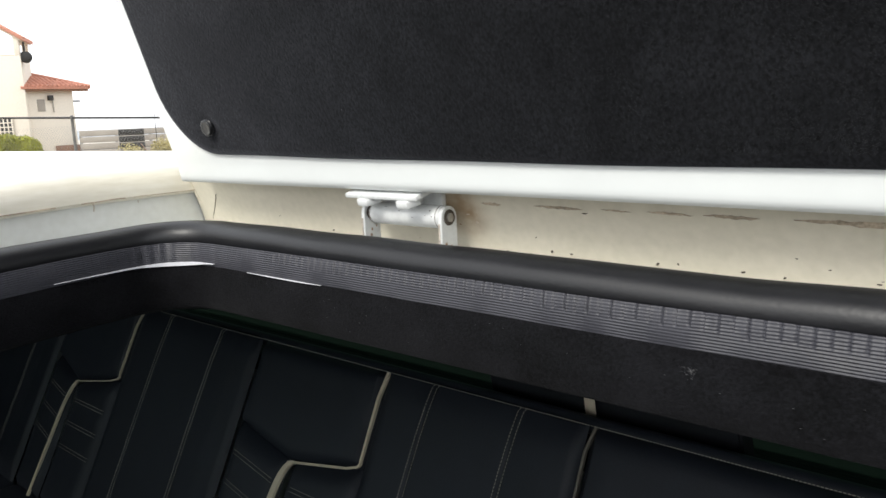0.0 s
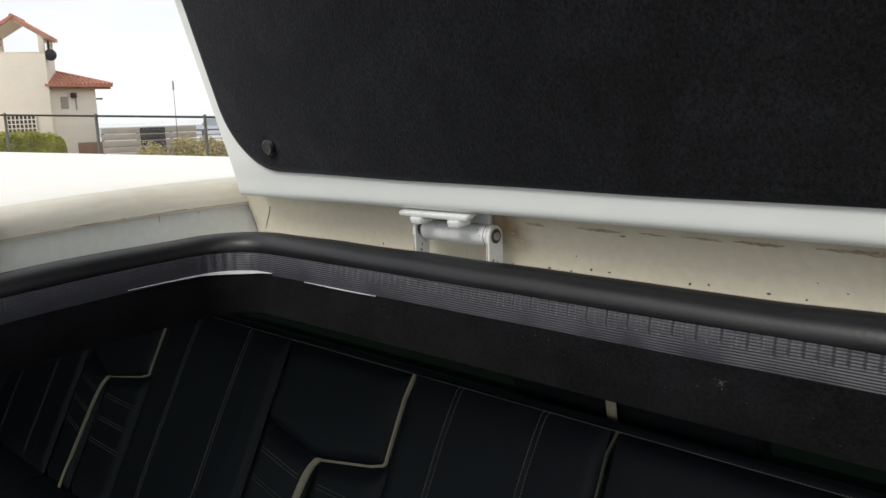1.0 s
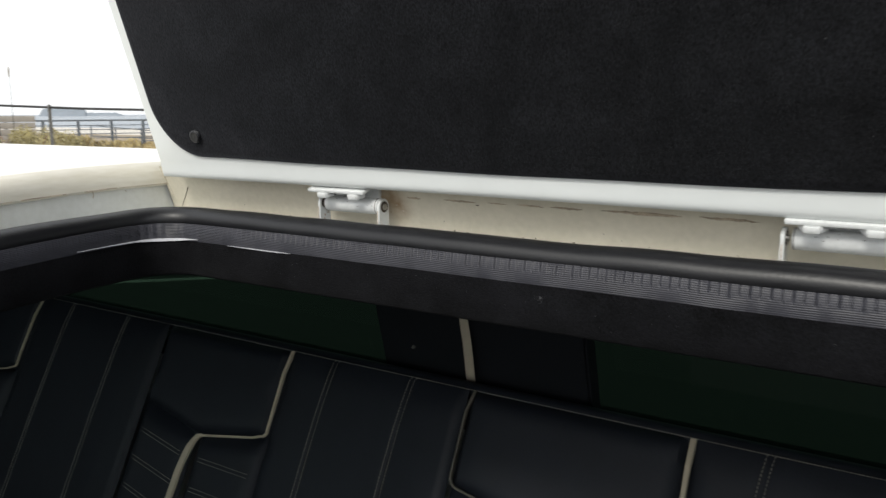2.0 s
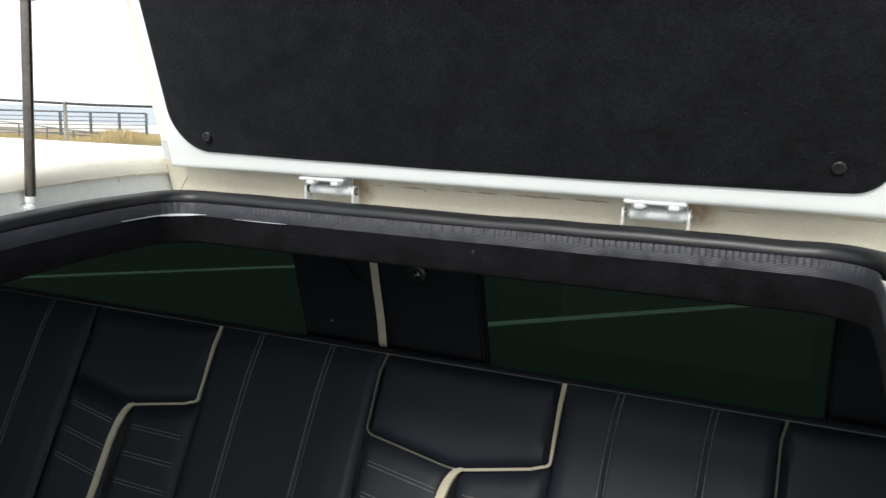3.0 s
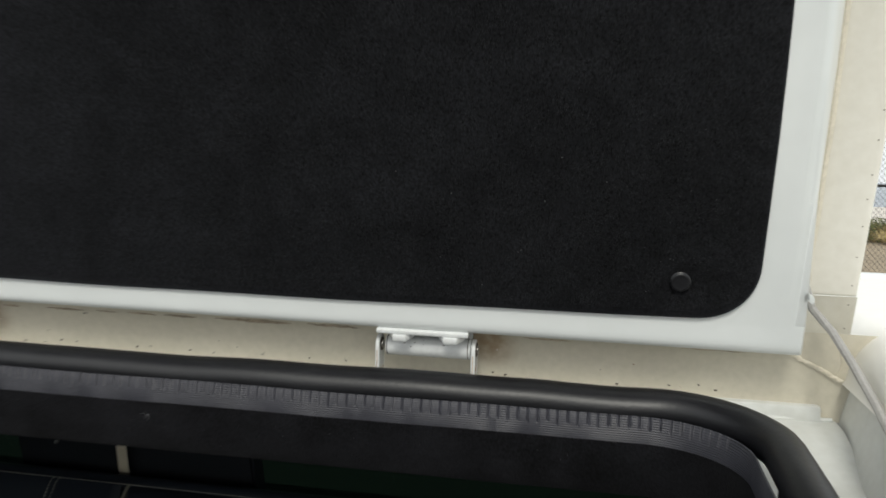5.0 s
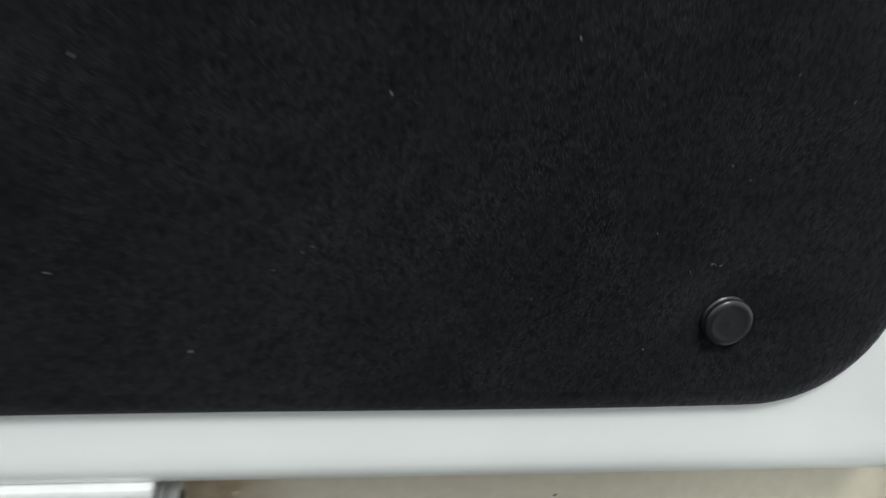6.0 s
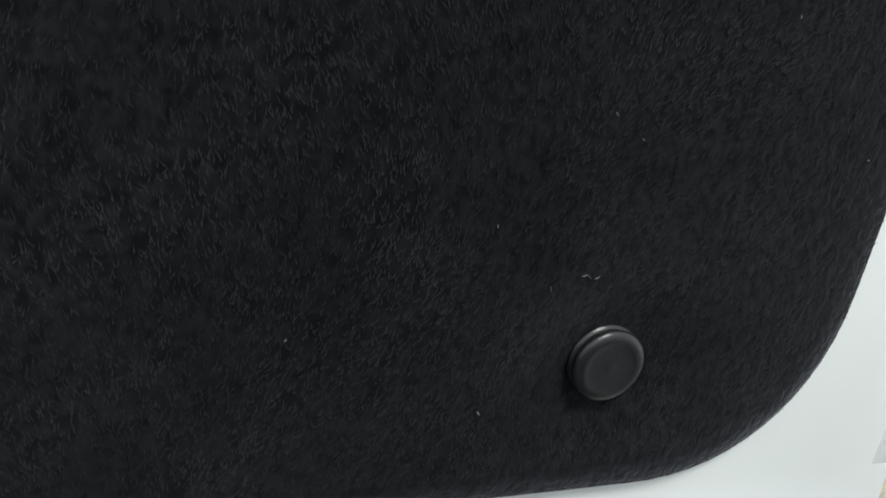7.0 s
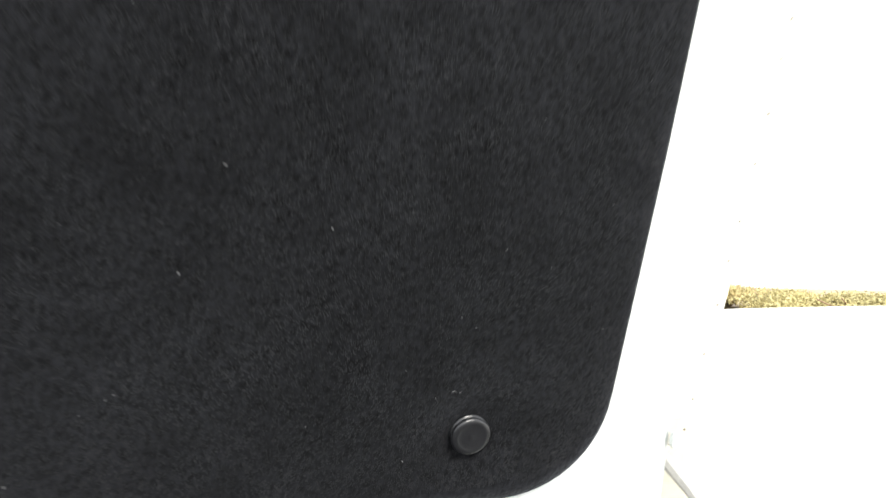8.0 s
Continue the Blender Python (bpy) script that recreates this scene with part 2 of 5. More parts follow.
def part(name, bm, material, parent=None, label="", kind="", smooth=True):
    """Links a bmesh, whose vertices are in world metres, as one mesh object under a thing or part."""
    me = bpy.data.meshes.new(name)
    bmesh.ops.recalc_face_normals(bm, faces=bm.faces)
    bm.to_mesh(me)
    bm.free()
    me.materials.append(material)
    if smooth:
        me.shade_smooth()
        me.set_sharp_from_angle(angle=radians(38))
    ob = new(name, me)
    if parent is not None:
        ob.parent = parent
        bpy.context.view_layer.update()
        ob.matrix_parent_inverse = parent.matrix_world.inverted()
    return tagged(ob, label, "", "", kind)


def raw(name, verts, faces, material, parent=None, label="", kind=""):
    me = bpy.data.meshes.new(name)
    me.from_pydata(verts, [], faces)
    me.materials.append(material)
    ob = new(name, me)
    if parent is not None:
        ob.parent = parent
        bpy.context.view_layer.update()
        ob.matrix_parent_inverse = parent.matrix_world.inverted()
    return tagged(ob, label, "", "", kind)


def box(bm, lo, hi, r=0.0, m=None, seg=2):
    g = bmesh.ops.create_cube(bm, size=1)
    vs = g["verts"]
    for v in vs:
        v.co = Vector([(lo[i] + hi[i]) / 2 + v.co[i] * (hi[i] - lo[i]) for i in range(3)])
    if r:
        es = list({e for v in vs for e in v.link_edges})
        res = bmesh.ops.bevel(bm, geom=es, offset=r, segments=seg, profile=0.5, affect="EDGES")
        vs = list({v for f in res["faces"] for v in f.verts} | {v for v in vs if v.is_valid})
    if m is not None:
        for v in vs:
            v.co = m @ v.co
    return bm


def lathe(bm, p0, p1, prof, n=20):
    """A turned body from p0 to p1: prof is (share of the way, radius) pairs; capped."""
    p0, p1 = Vector(p0), Vector(p1)
    q = (p1 - p0).to_track_quat("Z", "Y")
    L = (p1 - p0).length
    rings = []
    for t, r in prof:
        rings.append([bm.verts.new(p0 + q @ Vector((r * math.cos(a), r * math.sin(a), t * L)))
                      for a in (2 * math.pi * i / n for i in range(n))])
    for a, b in zip(rings, rings[1:]):
        for i in range(n):
            bm.faces.new((a[i], a[(i + 1) % n], b[(i + 1) % n], b[i]))
    bm.faces.new(list(reversed(rings[0])))
    bm.faces.new(rings[-1])
    return bm


def rod(bm, p0, p1, r, n=12):
    return lathe(bm, p0, p1, [(0, r), (1, r)], n)


def tube(bm, pts, r, n=8):
    pts = [Vector(p) for p in pts]
    rings = []
    for i, p in enumerate(pts):
        d = (pts[min(i + 1, len(pts) - 1)] - pts[max(i - 1, 0)]).normalized()
        s = d.cross(Vector((0.13, 0.21, 1))).normalized()
        u = s.cross(d)
        rings.append([bm.verts.new(p + r * (math.cos(a) * s + math.sin(a) * u)) for a in (2 * math.pi * k / n for k in range(n))])
    for a, b in zip(rings, rings[1:]):
        for k in range(n):
            bm.faces.new((a[k], a[(k + 1) % n], b[(k + 1) % n], b[k]))
    bm.faces.new(list(reversed(rings[0])))
    bm.faces.new(rings[-1])
    return bm


def grid(bm, fn, nu, nv):
    vs = [[bm.verts.new(fn(i / nu, j / nv)) for j in range(nv + 1)] for i in range(nu + 1)]
    for i in range(nu):
        for j in range(nv):
            bm.faces.new((vs[i][j], vs[i + 1][j], vs[i + 1][j + 1], vs[i][j + 1]))
    return bm


def prism(bm, poly, vec):
    """A flat polygon pushed along vec."""
    vec = Vector(vec)
    a = [bm.verts.new(Vector(p)) for p in poly]
    b = [bm.verts.new(Vector(p) + vec) for p in poly]
    bm.faces.new(a)
    bm.faces.new(list(reversed(b)))
    n = len(a)
    for i in range(n):
        bm.faces.new((a[i], b[i], b[(i + 1) % n], a[(i + 1) % n]))
    return bm


# ---- ground and distance ----
def flat(name, pts, z, material, label, category):
    bm = bmesh.new()
    prism(bm, [(x, y, z) for x, y in pts], (0, 0, -0.05))
    return tagged(part(name, bm, material, smooth=False), label, category, "", "structure")


def fence_y(x):
    return 8.06 + 0.261 * (x + 9.5)


flat("ground", [(-3000, -3000), (3000, -3000), (3000, 3000), (-3000, 3000)], -0.03, SAND,
              "dry sandy ground behind the parking lot", "ground")
flat("parking_lot", [(-60, -60), (60, -60), (60, fence_y(60) - 0.4), (-60, fence_y(-60) - 0.4)], 0.0, ASPHALT,
     "dark worn asphalt of the parking lot", "asphalt")
flat("footpath", [(-90, 21.0), (0.0, 21.3), (2.3, 22.8), (3.9, 25.0), (13, 26.6), (13, 27.0), (-90, 27.0)], -0.022, PATHMAT, "pale concrete footpath behind the fence", "path")
flat("water", [(-3000, 62), (3000, 62), (3000, 3000), (-3000, 3000)], -0.015, SEA, "calm grey-blue sea under an overcast sky", "sea")
flat("beach", [(-300, 42), (13.5, 42), (13.5, 21.0), (300, 21.0), (300, 62), (-300, 62)], -0.018, mat("pale_beach_sand", (0.56, 0.52, 0.46), 0.95, var=0.1, big=0.2, fine=3),
     "pale beach sand along the water", "sand")
for x0, y0, ln in ((-1.88, 5.13, 3.6), (-6.66, 4.5, 3.6), (2.9, 5.7, 3.6)):
    d = Vector((0.707, 0.707, 0))
    s = Vector((-0.05, 0.05, 0)) * 0.9
    p = Vector((x0, y0, 0)) - d * 0.6
    pts = [p - s, p + d * ln - s, p + d * ln + s, p + s]
    flat("parking_line", [(q.x, q.y) for q in pts], 0.006, LINE, "white painted parking line on the asphalt", "road marking")

# ---- the limousine ----
LEAN = radians(15.913)
CLIP_Z = 1.72
LID = Matrix.Translation((0, 0, CLIP_Z)) @ Matrix.Rotation(LEAN, 4, "X")


def skew(x, b):
    """The door hangs a touch askew: its upper part leans to one side."""
    b = max(b, 0.0)
    u = max(0.0, min(1.0, x + 0.5))
    return -(1 - u) * 0.034 * b - u * 0.105 * max(0.0, b - 0.1) * min(b, 0.42)


def lid(x, off, b):
    """A point of the open door: across, behind its inner face, up along it."""
    return LID @ Vector((x + skew(x, b), off, b))


def crown(y):
    """How far the roof falls away from its crest."""
    u = y - 0.03
    return (0.15 if u < 0 else 0.06) * u * u


ROOF_Z = 1.684
XL, XR = -0.578, 0.586            # walls of the gutter round the opening
YN, YF = -0.80, 1.02              # near and far edges of the roof
YW = 0.078                        # foot of the gutter's far wall
X_END_L, X_END_R = -5.2, 3.6

limo = thing("limousine", (0, 0.1, 0), "long white limousine with tinted windows and an open roof hatch", "limousine")


def swell(x):
    """The roof rises a little past the hatch, away from the camera's side."""
    u = max(0.0, min(1.0, (x - 0.72) / 0.85))
    return 0.045 * u * u * (3 - 2 * u)


def roof_piece(x_gutter, x_end, edge_paint):
    """The roof beside the opening, its edge rolled down into the gutter."""
    sgn = 1 if x_end > x_gutter else -1
    ov = 0.004 if sgn < 0 else -0.006
    sec = []
    R, RZ = 0.030, 0.028 if sgn < 0 else 0.045
    for k in range(9):
        a = math.pi / 2 * k / 8
        sec.append((x_gutter - sgn * ov + sgn * R * (1 - math.cos(a)), -RZ * (1 - math.sin(a))))
    sec.insert(0, (x_gutter + sgn * 0.004, -RZ - 0.004))
    n_roll = len(sec) - 1
    sec += [(x_gutter + sgn * d, 0.0) for d in (0.06, 0.15, 0.3, 0.45, 0.6, 0.8, 1.0, 1.4)] + [(x_end, 0.0)]
    ys = [YN + (YF - YN) * j / 40 for j in range(41)]
    bm = bmesh.new()
    def hang(x, y):
        """Past the wall the rolled edge leans in over the gutter, more so towards the near side."""
        d = abs(x - x_gutter)
        return -0.036 * min(0.65, max(0.0, 0.127 - y)) * max(0.0, 1 - d / 0.3) if sgn > 0 else 0.0
    fall = 0.022 if sgn > 0 else 0.0
    pos = [[(x + hang(x, y), y, ROOF_Z - crown(y) - fall * max(0.0, y - 0.03) ** 2 + dz + swell(x)) for y in ys] for x, dz in sec]

    def strip(bm, rows):
        vs = [[bm.verts.new(q) for q in row] for row in rows]
        for a, b in zip(vs, vs[1:]):
            for j in range(40):
                bm.faces.new((a[j], a[j + 1], b[j + 1], b[j]))
        return bm
    if edge_paint is ROOFWHITE:
        return part("roof_panel", strip(bm, pos), ROOFWHITE, limo)
    part("roof_edge", strip(bm, pos[:n_roll]), edge_paint, limo, "yellowed rounded roof edge with grime along its lip" if edge_paint is EDGEPAINT else "off-white rounded roof edge")
    return part("roof_panel", strip(bmesh.new(), pos[n_roll - 1:]), ROOFWHITE, limo)


roof_piece(XL, X_END_L, EDGEPAINT)
roof_piece(XR, X_END_R, ROOFWHITE)
bm = bmesh.new()
grid(bm, lambda u, v: (XL - 0.015 + u * (XR - XL + 0.06), 0.064 + v * (YF - 0.064), ROOF_Z - 0.030 - crown(0.06 + v * (YF - 0.06))), 6, 24)
part("roof_panel", bm, ROOFWHITE, limo)


def drop(y):
    return 0.15 * min(y, 0.0) ** 2


FLOOR_Z = 1.602


def step_down(y):
    u = max(0.0, min(1.0, (0.055 - y) / 0.09))
    return 0.024 * u * u * (3 - 2 * u)


# gutter: floor, side walls, far wall with a slightly dished face
bm = bmesh.new()
for x0, x1 in ((XL, -0.50), (0.50, XR)):
    grid(bm, lambda u, v: (x0 + u * (x1 - x0), YN + v * (YW - YN), FLOOR_Z - drop(YN + v * (YW - YN)) - (step_down(YN + v * (YW - YN)) if x0 > 0 else 0) + 0.0008 * noise.noise((u * 5, v * 30, x0))), 8, 60)
grid(bm, lambda u, v: (-0.5 + u * 1.0, -0.005 + v * (YW + 0.005), FLOOR_Z + 0.0005 * noise.noise((u * 40, v * 3, 1))), 40, 4)
part("gutter_floor", bm, GUTTER, limo, "weathered white gutter floor")
for x, s in ((XL, 1), (XR, -1)):
    bm = bmesh.new()
    def lean(y, v):
        """The wall on the right draws in towards the near side, its foot more than its top."""
        return (1 - v) * (0.009 * (1 - v) ** 3 - 0.003 + 0.033 * y) + v * (0.012 - 0.036 * min(0.65, max(0.0, 0.127 - y))) if s < 0 else 0.0
    grid(bm, lambda u, v: (lean(YN + u * (0.095 - YN), v) + x - s * 0.006 * v + s * 0.012 * (1 - v) ** 4, YN + u * (0.095 - YN),
                           FLOOR_Z - drop(YN + u * (0.095 - YN)) - 0.026 + v * 0.088), 50, 8)
    part("gutter_wall", bm, GUTTER, limo, "weathered white gutter side wall")
bm = bmesh.new()
grid(bm, lambda u, v: (XL + u * (XR + 0.022 - XL), YW - 0.032 * v - 0.010 * (1 - v) ** 5 + 0.0006 * noise.noise((u * 14, v * 2, 0)),
                       FLOOR_Z - 0.001 + v * 0.078), 80, 8)
part("hinge_wall", bm, stained(CREAM, ((-0.194, 0.056, 1.648), (0.301, 0.056, 1.650), (-0.205, 0.056, 1.662), (0.290, 0.056, 1.662))), limo, "yellowed cream wall that carries the hinges")
bm = bmesh.new()
box(bm, (XL + 0.004, 0.062, FLOOR_Z - 0.003), (XR - 0.012, 0.0800, FLOOR_Z + 0.0130), 0.003)
part("wall_foot", bm, GUTTER, limo, "pale sealed ledge at the foot of the hinge wall")
# sealant beads at the corners of the wall
for x, s in ((XL, 1), (XR, -1)):
    bm = bmesh.new()
    tube(bm, [(x + s * (0.003 + 0.002 * noise.noise((k, 1, x))), 0.080 - 0.030 * k / 10, FLOOR_Z + 0.068 * k / 10) for k in range(11)], 0.0018, 7)
    part("sealant_bead", bm, CAULK, limo)
bm = bmesh.new()
for k in range(25):
    u = k / 24
    p = Vector((0.527 + 0.058 * u, 0.0505 + 0.010 * u + 0.0008 * noise.noise((k * 0.8, 5, 0)), 1.664 - 0.026 * u ** 1.3 + 0.0012 * noise.noise((k * 0.5, 3, 0))))
    bmesh.ops.create_uvsphere(bm, u_segments=10, v_segments=6, radius=0.0019 + 0.0004 * noise.noise((k * 0.5, 8, 0)),
                              matrix=Matrix.Translation(p) @ Matrix.Diagonal((1.7, 0.45, 0.8, 1.0)))
part("sealant_bead", bm, CAULK, limo)
# seam across the right gutter floor
bm = bmesh.new()
tube(bm, [(0.528 + 0.055 * k / 6, 0.062 + 0.004 * k / 6, FLOOR_Z + 0.001) for k in range(7)], 0.0022, 7)
part("sealant_bead", bm, GUTTER, limo)

# body below: plain sides, ends, floor


def side(name, x0, x1, y0, y1, z0, z1, material, label=""):
    bm = bmesh.new()
    box(bm, (x0, y0, z0), (x1, y1, z1), 0.004)
    return part(name, bm, material, limo, label)


WIN_Z0, WIN_Z1 = 1.062, 1.47
# far flank with its window openings
side("side_panel", X_END_L, X_END_R, 0.985, 1.03, 0.02, WIN_Z0, WHITE)
side("side_panel", X_END_L, X_END_R, 0.985, 1.03, WIN_Z1, ROOF_Z - crown(1.0) - 0.004, WHITE)
for x0, x1 in ((X_END_L, -2.75), (-0.87, -0.385), (0.55, X_END_R)):
    side("window_pillar", x0, x1, 0.985, 1.03, WIN_Z0 + 0.001, WIN_Z1 - 0.001, WHITE)
for x0, x1 in ((-2.75, -0.87), (-0.385, 0.55)):
    bm = bmesh.new()
    box(bm, (x0 - 0.005, 1.004, WIN_Z0 - 0.005), (x1 + 0.005, 1.009, WIN_Z1 + 0.005))
    g = part("side_window", bm, TINTGLASS, limo, "dark green tinted window pane", smooth=False)
    g.visible_shadow = False
# black rubber lining of the window openings
for x0, x1 in ((-2.75, -0.87), (-0.385, 0.55)):
    for a0, a1, c0, c1 in ((x0 - 0.002, x0 + 0.012, WIN_Z0 - 0.002, WIN_Z1 + 0.002), (x1 - 0.012, x1 + 0.002, WIN_Z0 - 0.002, WIN_Z1 + 0.002),
                           (x0 + 0.013, x1 - 0.013, WIN_Z0 - 0.002, WIN_Z0 + 0.010), (x0 + 0.013, x1 - 0.013, WIN_Z1 - 0.010, WIN_Z1 + 0.002)):
        side("window_rubber", a0, a1, 0.982, 1.034, c0, c1, BLACKTRIM)
    for a0, a1, c0, c1 in ((x0 - 0.05, x0 + 0.010, WIN_Z0 - 0.04, WIN_Z1 + 0.04), (x1 - 0.010, x1 + 0.05, WIN_Z0 - 0.04, WIN_Z1 + 0.04),
                           (x0 + 0.011, x1 - 0.011, WIN_Z0 - 0.04, WIN_Z0 + 0.008), (x0 + 0.011, x1 - 0.011, WIN_Z1 - 0.008, WIN_Z1 + 0.04)):
        side("window_flange", a0, a1, 0.9805, 0.9815, c0, c1, BLACKTRIM)
# near flank, out of view; wide pale-glass windows added to light the seats
for x0, x1 in ((X_END_L, XL), (XR, X_END_R)):
    side("side_panel", x0, x1, YN - 0.04, YN + 0.005, 0.02, 0.96, WHITE)
    side("side_panel", x0, x1, YN - 0.04, YN + 0.005, 1.50, ROOF_Z - crown(YN) - 0.004, WHITE)
    inner_end = x1 if x1 == XL else x0
    outer_end = x0 if x1 == XL else x1
    sg = 1 if outer_end > inner_end else -1
    for d0, d1 in ((0.0, 0.08), (2.6, abs(outer_end - inner_end))):
        a, b = sorted((inner_end + sg * d0, inner_end + sg * d1))
        side("window_pillar", a, b, YN - 0.04, YN + 0.005, 0.961, 1.499, WHITE)
    a, b = sorted((inner_end + sg * 0.075, inner_end + sg * 2.605))
    bm = bmesh.new()
    box(bm, (a, YN - 0.02, 0.955), (b, YN - 0.015, 1.505))
    part("side_window", bm, CLEARGLASS, limo, "unseen pale window pane added to let light into the cabin", smooth=False).visible_shadow = False
side("sill", XL, XR, YN - 0.04, YN + 0.005, 0.02, 0.42, WHITE)
side("end_panel", X_END_L, X_END_L + 0.04, YN, YF, 0.02, 1.56, WHITE)
side("end_panel", X_END_R - 0.04, X_END_R, YN, YF, 0.02, 1.56, WHITE)
side("cabin_floor", X_END_L + 0.04, X_END_R - 0.04, YN + 0.01, 0.98, 0.22, 0.26, BOUNCE_GREY)
# cabin lining: pillar covers, shelf behind the seats, headliner
bm = bmesh.new()
prism(bm, [(-0.971, 0.924, 1.55), (-0.862, 0.924, 1.065), (-0.295, 0.924, 1.065), (-0.358, 0.924, 1.55)], (0, 0.055, 0))
bmesh.ops.bevel(bm, geom=list(bm.edges), offset=0.006, segments=2, affect="EDGES")
part("pillar_trim", bm, BLACKTRIM, limo, "black pillar cover that leans back")
side("pillar_trim", 0.545, X_END_R - 0.04, 0.93, 0.979, WIN_Z0 - 0.03, 1.55, BLACKTRIM)
side("pillar_trim", X_END_L + 0.04, -2.75, 0.93, 0.979, WIN_Z0 - 0.03, 1.55, BLACKTRIM)
side("window_ledge", X_END_L + 0.05, X_END_R - 0.05, 0.875, 0.979, 1.00, 1.056, BLACKTRIM)
side("headliner", X_END_L + 0.05, X_END_R - 0.05, 0.05, 0.98, 1.553, 1.57, SUEDE)
for x0, x1 in ((X_END_L + 0.05, -0.592), (0.600, X_END_R - 0.05)):
    side("headliner", x0, x1, YN + 0.01, 0.0495, 1.5535, 1.566, SUEDE)


# ---- rubber seal round the opening ----
def ring_path(inset, z, n_arc=14, y_end=-0.78):
    """Points and inward normals along three sides of the opening, at a distance inside the bulb's line."""
    cl, cr, yf, r, rr = -0.516 + inset, 0.513 - inset, 0.008 - inset, 0.066 - inset * 0.9, 0.085 - inset * 0.9
    out = []
    for k in range(40):
        y = y_end + (yf - r - y_end) * k / 40
        out.append((Vector((cl, y, z - drop(y))), Vector((1, 0, 0))))
    for k in range(n_arc):
        a = math.pi / 2 * k / n_arc
        y = yf - r + r * math.sin(a)
        out.append((Vector((cl + r - r * math.cos(a), y, z - drop(y))), Vector((math.cos(a), -math.sin(a), 0))))
    for k in range(70):
        out.append((Vector((cl + r + (cr - cl - r - rr) * k / 70, yf, z)), Vector((0, -1, 0))))
    for k in range(n_arc):
        a = math.pi / 2 * k / n_arc
        y = yf - rr + rr * math.cos(a)
        out.append((Vector((cr - rr + rr * math.sin(a), y, z - drop(y))), Vector((-math.sin(a), -math.cos(a), 0))))
    for k in range(41):
        y = yf - rr + (y_end - yf + rr) * k / 40
        out.append((Vector((cr + 0.026 * (y - yf + rr), y, z - drop(y))), Vector((-1, 0, 0))))
    return out


def sweep(bm, path, sec, closed=True, wob=None, slim=0.0):
    """A section of (inward, up) pairs carried along a path; slim narrows it where it runs along one side."""
    rings = []
    for i, (p, nrm) in enumerate(path):
        w = wob(p) if wob else (0, 0)
        f = 1 - slim * max(0.0, -nrm.x)
        rings.append([bm.verts.new(p + nrm * (a * f + w[0]) + Vector((0, 0, b + w[1]))) for a, b in sec])
    n = len(sec)
    for a, b in zip(rings, rings[1:]):
        for k in range(n if closed else n - 1):
            bm.faces.new((a[k], a[(k + 1) % n], b[(k + 1) % n], b[k]))
    if closed:
        bm.faces.new(rings[0])
        bm.faces.new(list(reversed(rings[-1])))
    return bm


def lumps(p):
    return (0.0014 * noise.noise(p * 9), 0.0016 * noise.noise(p * 12 + Vector((5, 0, 0))))


seal = thing("door_seal", (0, 0.008, FLOOR_Z), "black rubber bulb seal with a ribbed band round the hatch", "weatherstrip")
BULB_Z = 1.6205
sec = []
for k in range(20):
    a = 2 * math.pi * k / 20
    sec.append((0.0165 * math.cos(a) * (1.08 if math.cos(a) > 0 else 1.0), 0.0138 * math.sin(a) - (0.002 if math.sin(a) < 0 else 0)))
bm = bmesh.new()
sweep(bm, ring_path(0.0, BULB_Z), sec, True, lumps, 0.2)
part("bulb", bm, RUBBER, seal, "smooth black rubber bulb")
RIBS = 13
sec = [(-0.002, 0.0)]
for k in range(RIBS * 4 + 1):
    t = k / (RIBS * 4)
    sec.append((0.0014 - 0.0085 * (t - 0.5) ** 2, -0.0235 * t))
sec.append((-0.003, -0.0235))
bm = bmesh.new()
def crumple(p):
    """The band is creased where it turns the one corner."""
    c = math.exp(-(math.hypot(p.x + 0.475, p.y + 0.045) / 0.045) ** 2)
    return (0.0006 * noise.noise(p * 14) + 0.0017 * c * noise.noise((p.x * 120, p.y * 120, 0)), 0.0008 * noise.noise(p * 8) + 0.0006 * c * noise.noise((p.x * 110, p.y * 110, 4)))


def resample(path, step):
    """The same path with a point at every step."""
    out = [path[0]]
    for (p, a), (q, b) in zip(path, path[1:]):
        L = (q - p).length
        k = max(1, math.ceil(L / step))
        out += [(p.lerp(q, i / k), a.lerp(b, i / k)) for i in range(1, k + 1)]
    return out


CUT = 0.0077                       # cross cuts pressed into the upper half of the band
along, last = 0.0, None
rings = []
for p, nrm in resample(ring_path(0.020, 1.6172, 44), 0.00075):
    along += (p - last).length if last else 0.0
    last = p
    w = crumple(p)
    far = abs(nrm.y) > 0.5
    keen = (max(0.0, min(1.0, (p.x + 0.44) / 0.14)) if far else 0.22) * (0.95 + 0.2 * noise.noise(p * 7))
    depth = 0.46 + 0.10 * noise.noise((math.floor(along / CUT) * 3.7, 0.5, 0))
    spot = (along % CUT) - CUT / 2
    c = math.exp(-(spot / 0.00060) ** 2) * keen
    burr = math.exp(-((spot - 0.0013) / 0.00055) ** 2) * keen
    wave = 1.3 * noise.noise(p * 26) + 0.5 * noise.noise(p * 90)
    rib = 0.00024 * (1 + 0.7 * noise.noise(p * 45 + Vector((3, 0, 0))))
    ring = []
    for a, b in sec:
        t = -b / 0.0235
        fade = max(0.0, min(1.0, (depth - t) / 0.10))
        groove = rib * math.sin(2 * math.pi * RIBS * t + wave) if 0 < t < 1 else 0.0
        ring.append(bm.verts.new(p + nrm * (a + w[0] + groove * (1 - 0.35 * keen * fade) - 0.0010 * c * fade + 0.0005 * burr * fade) + Vector((0, 0, b + w[1] - 0.0006 * c * max(0.0, 1 - 8 * t)))))
    rings.append(ring)
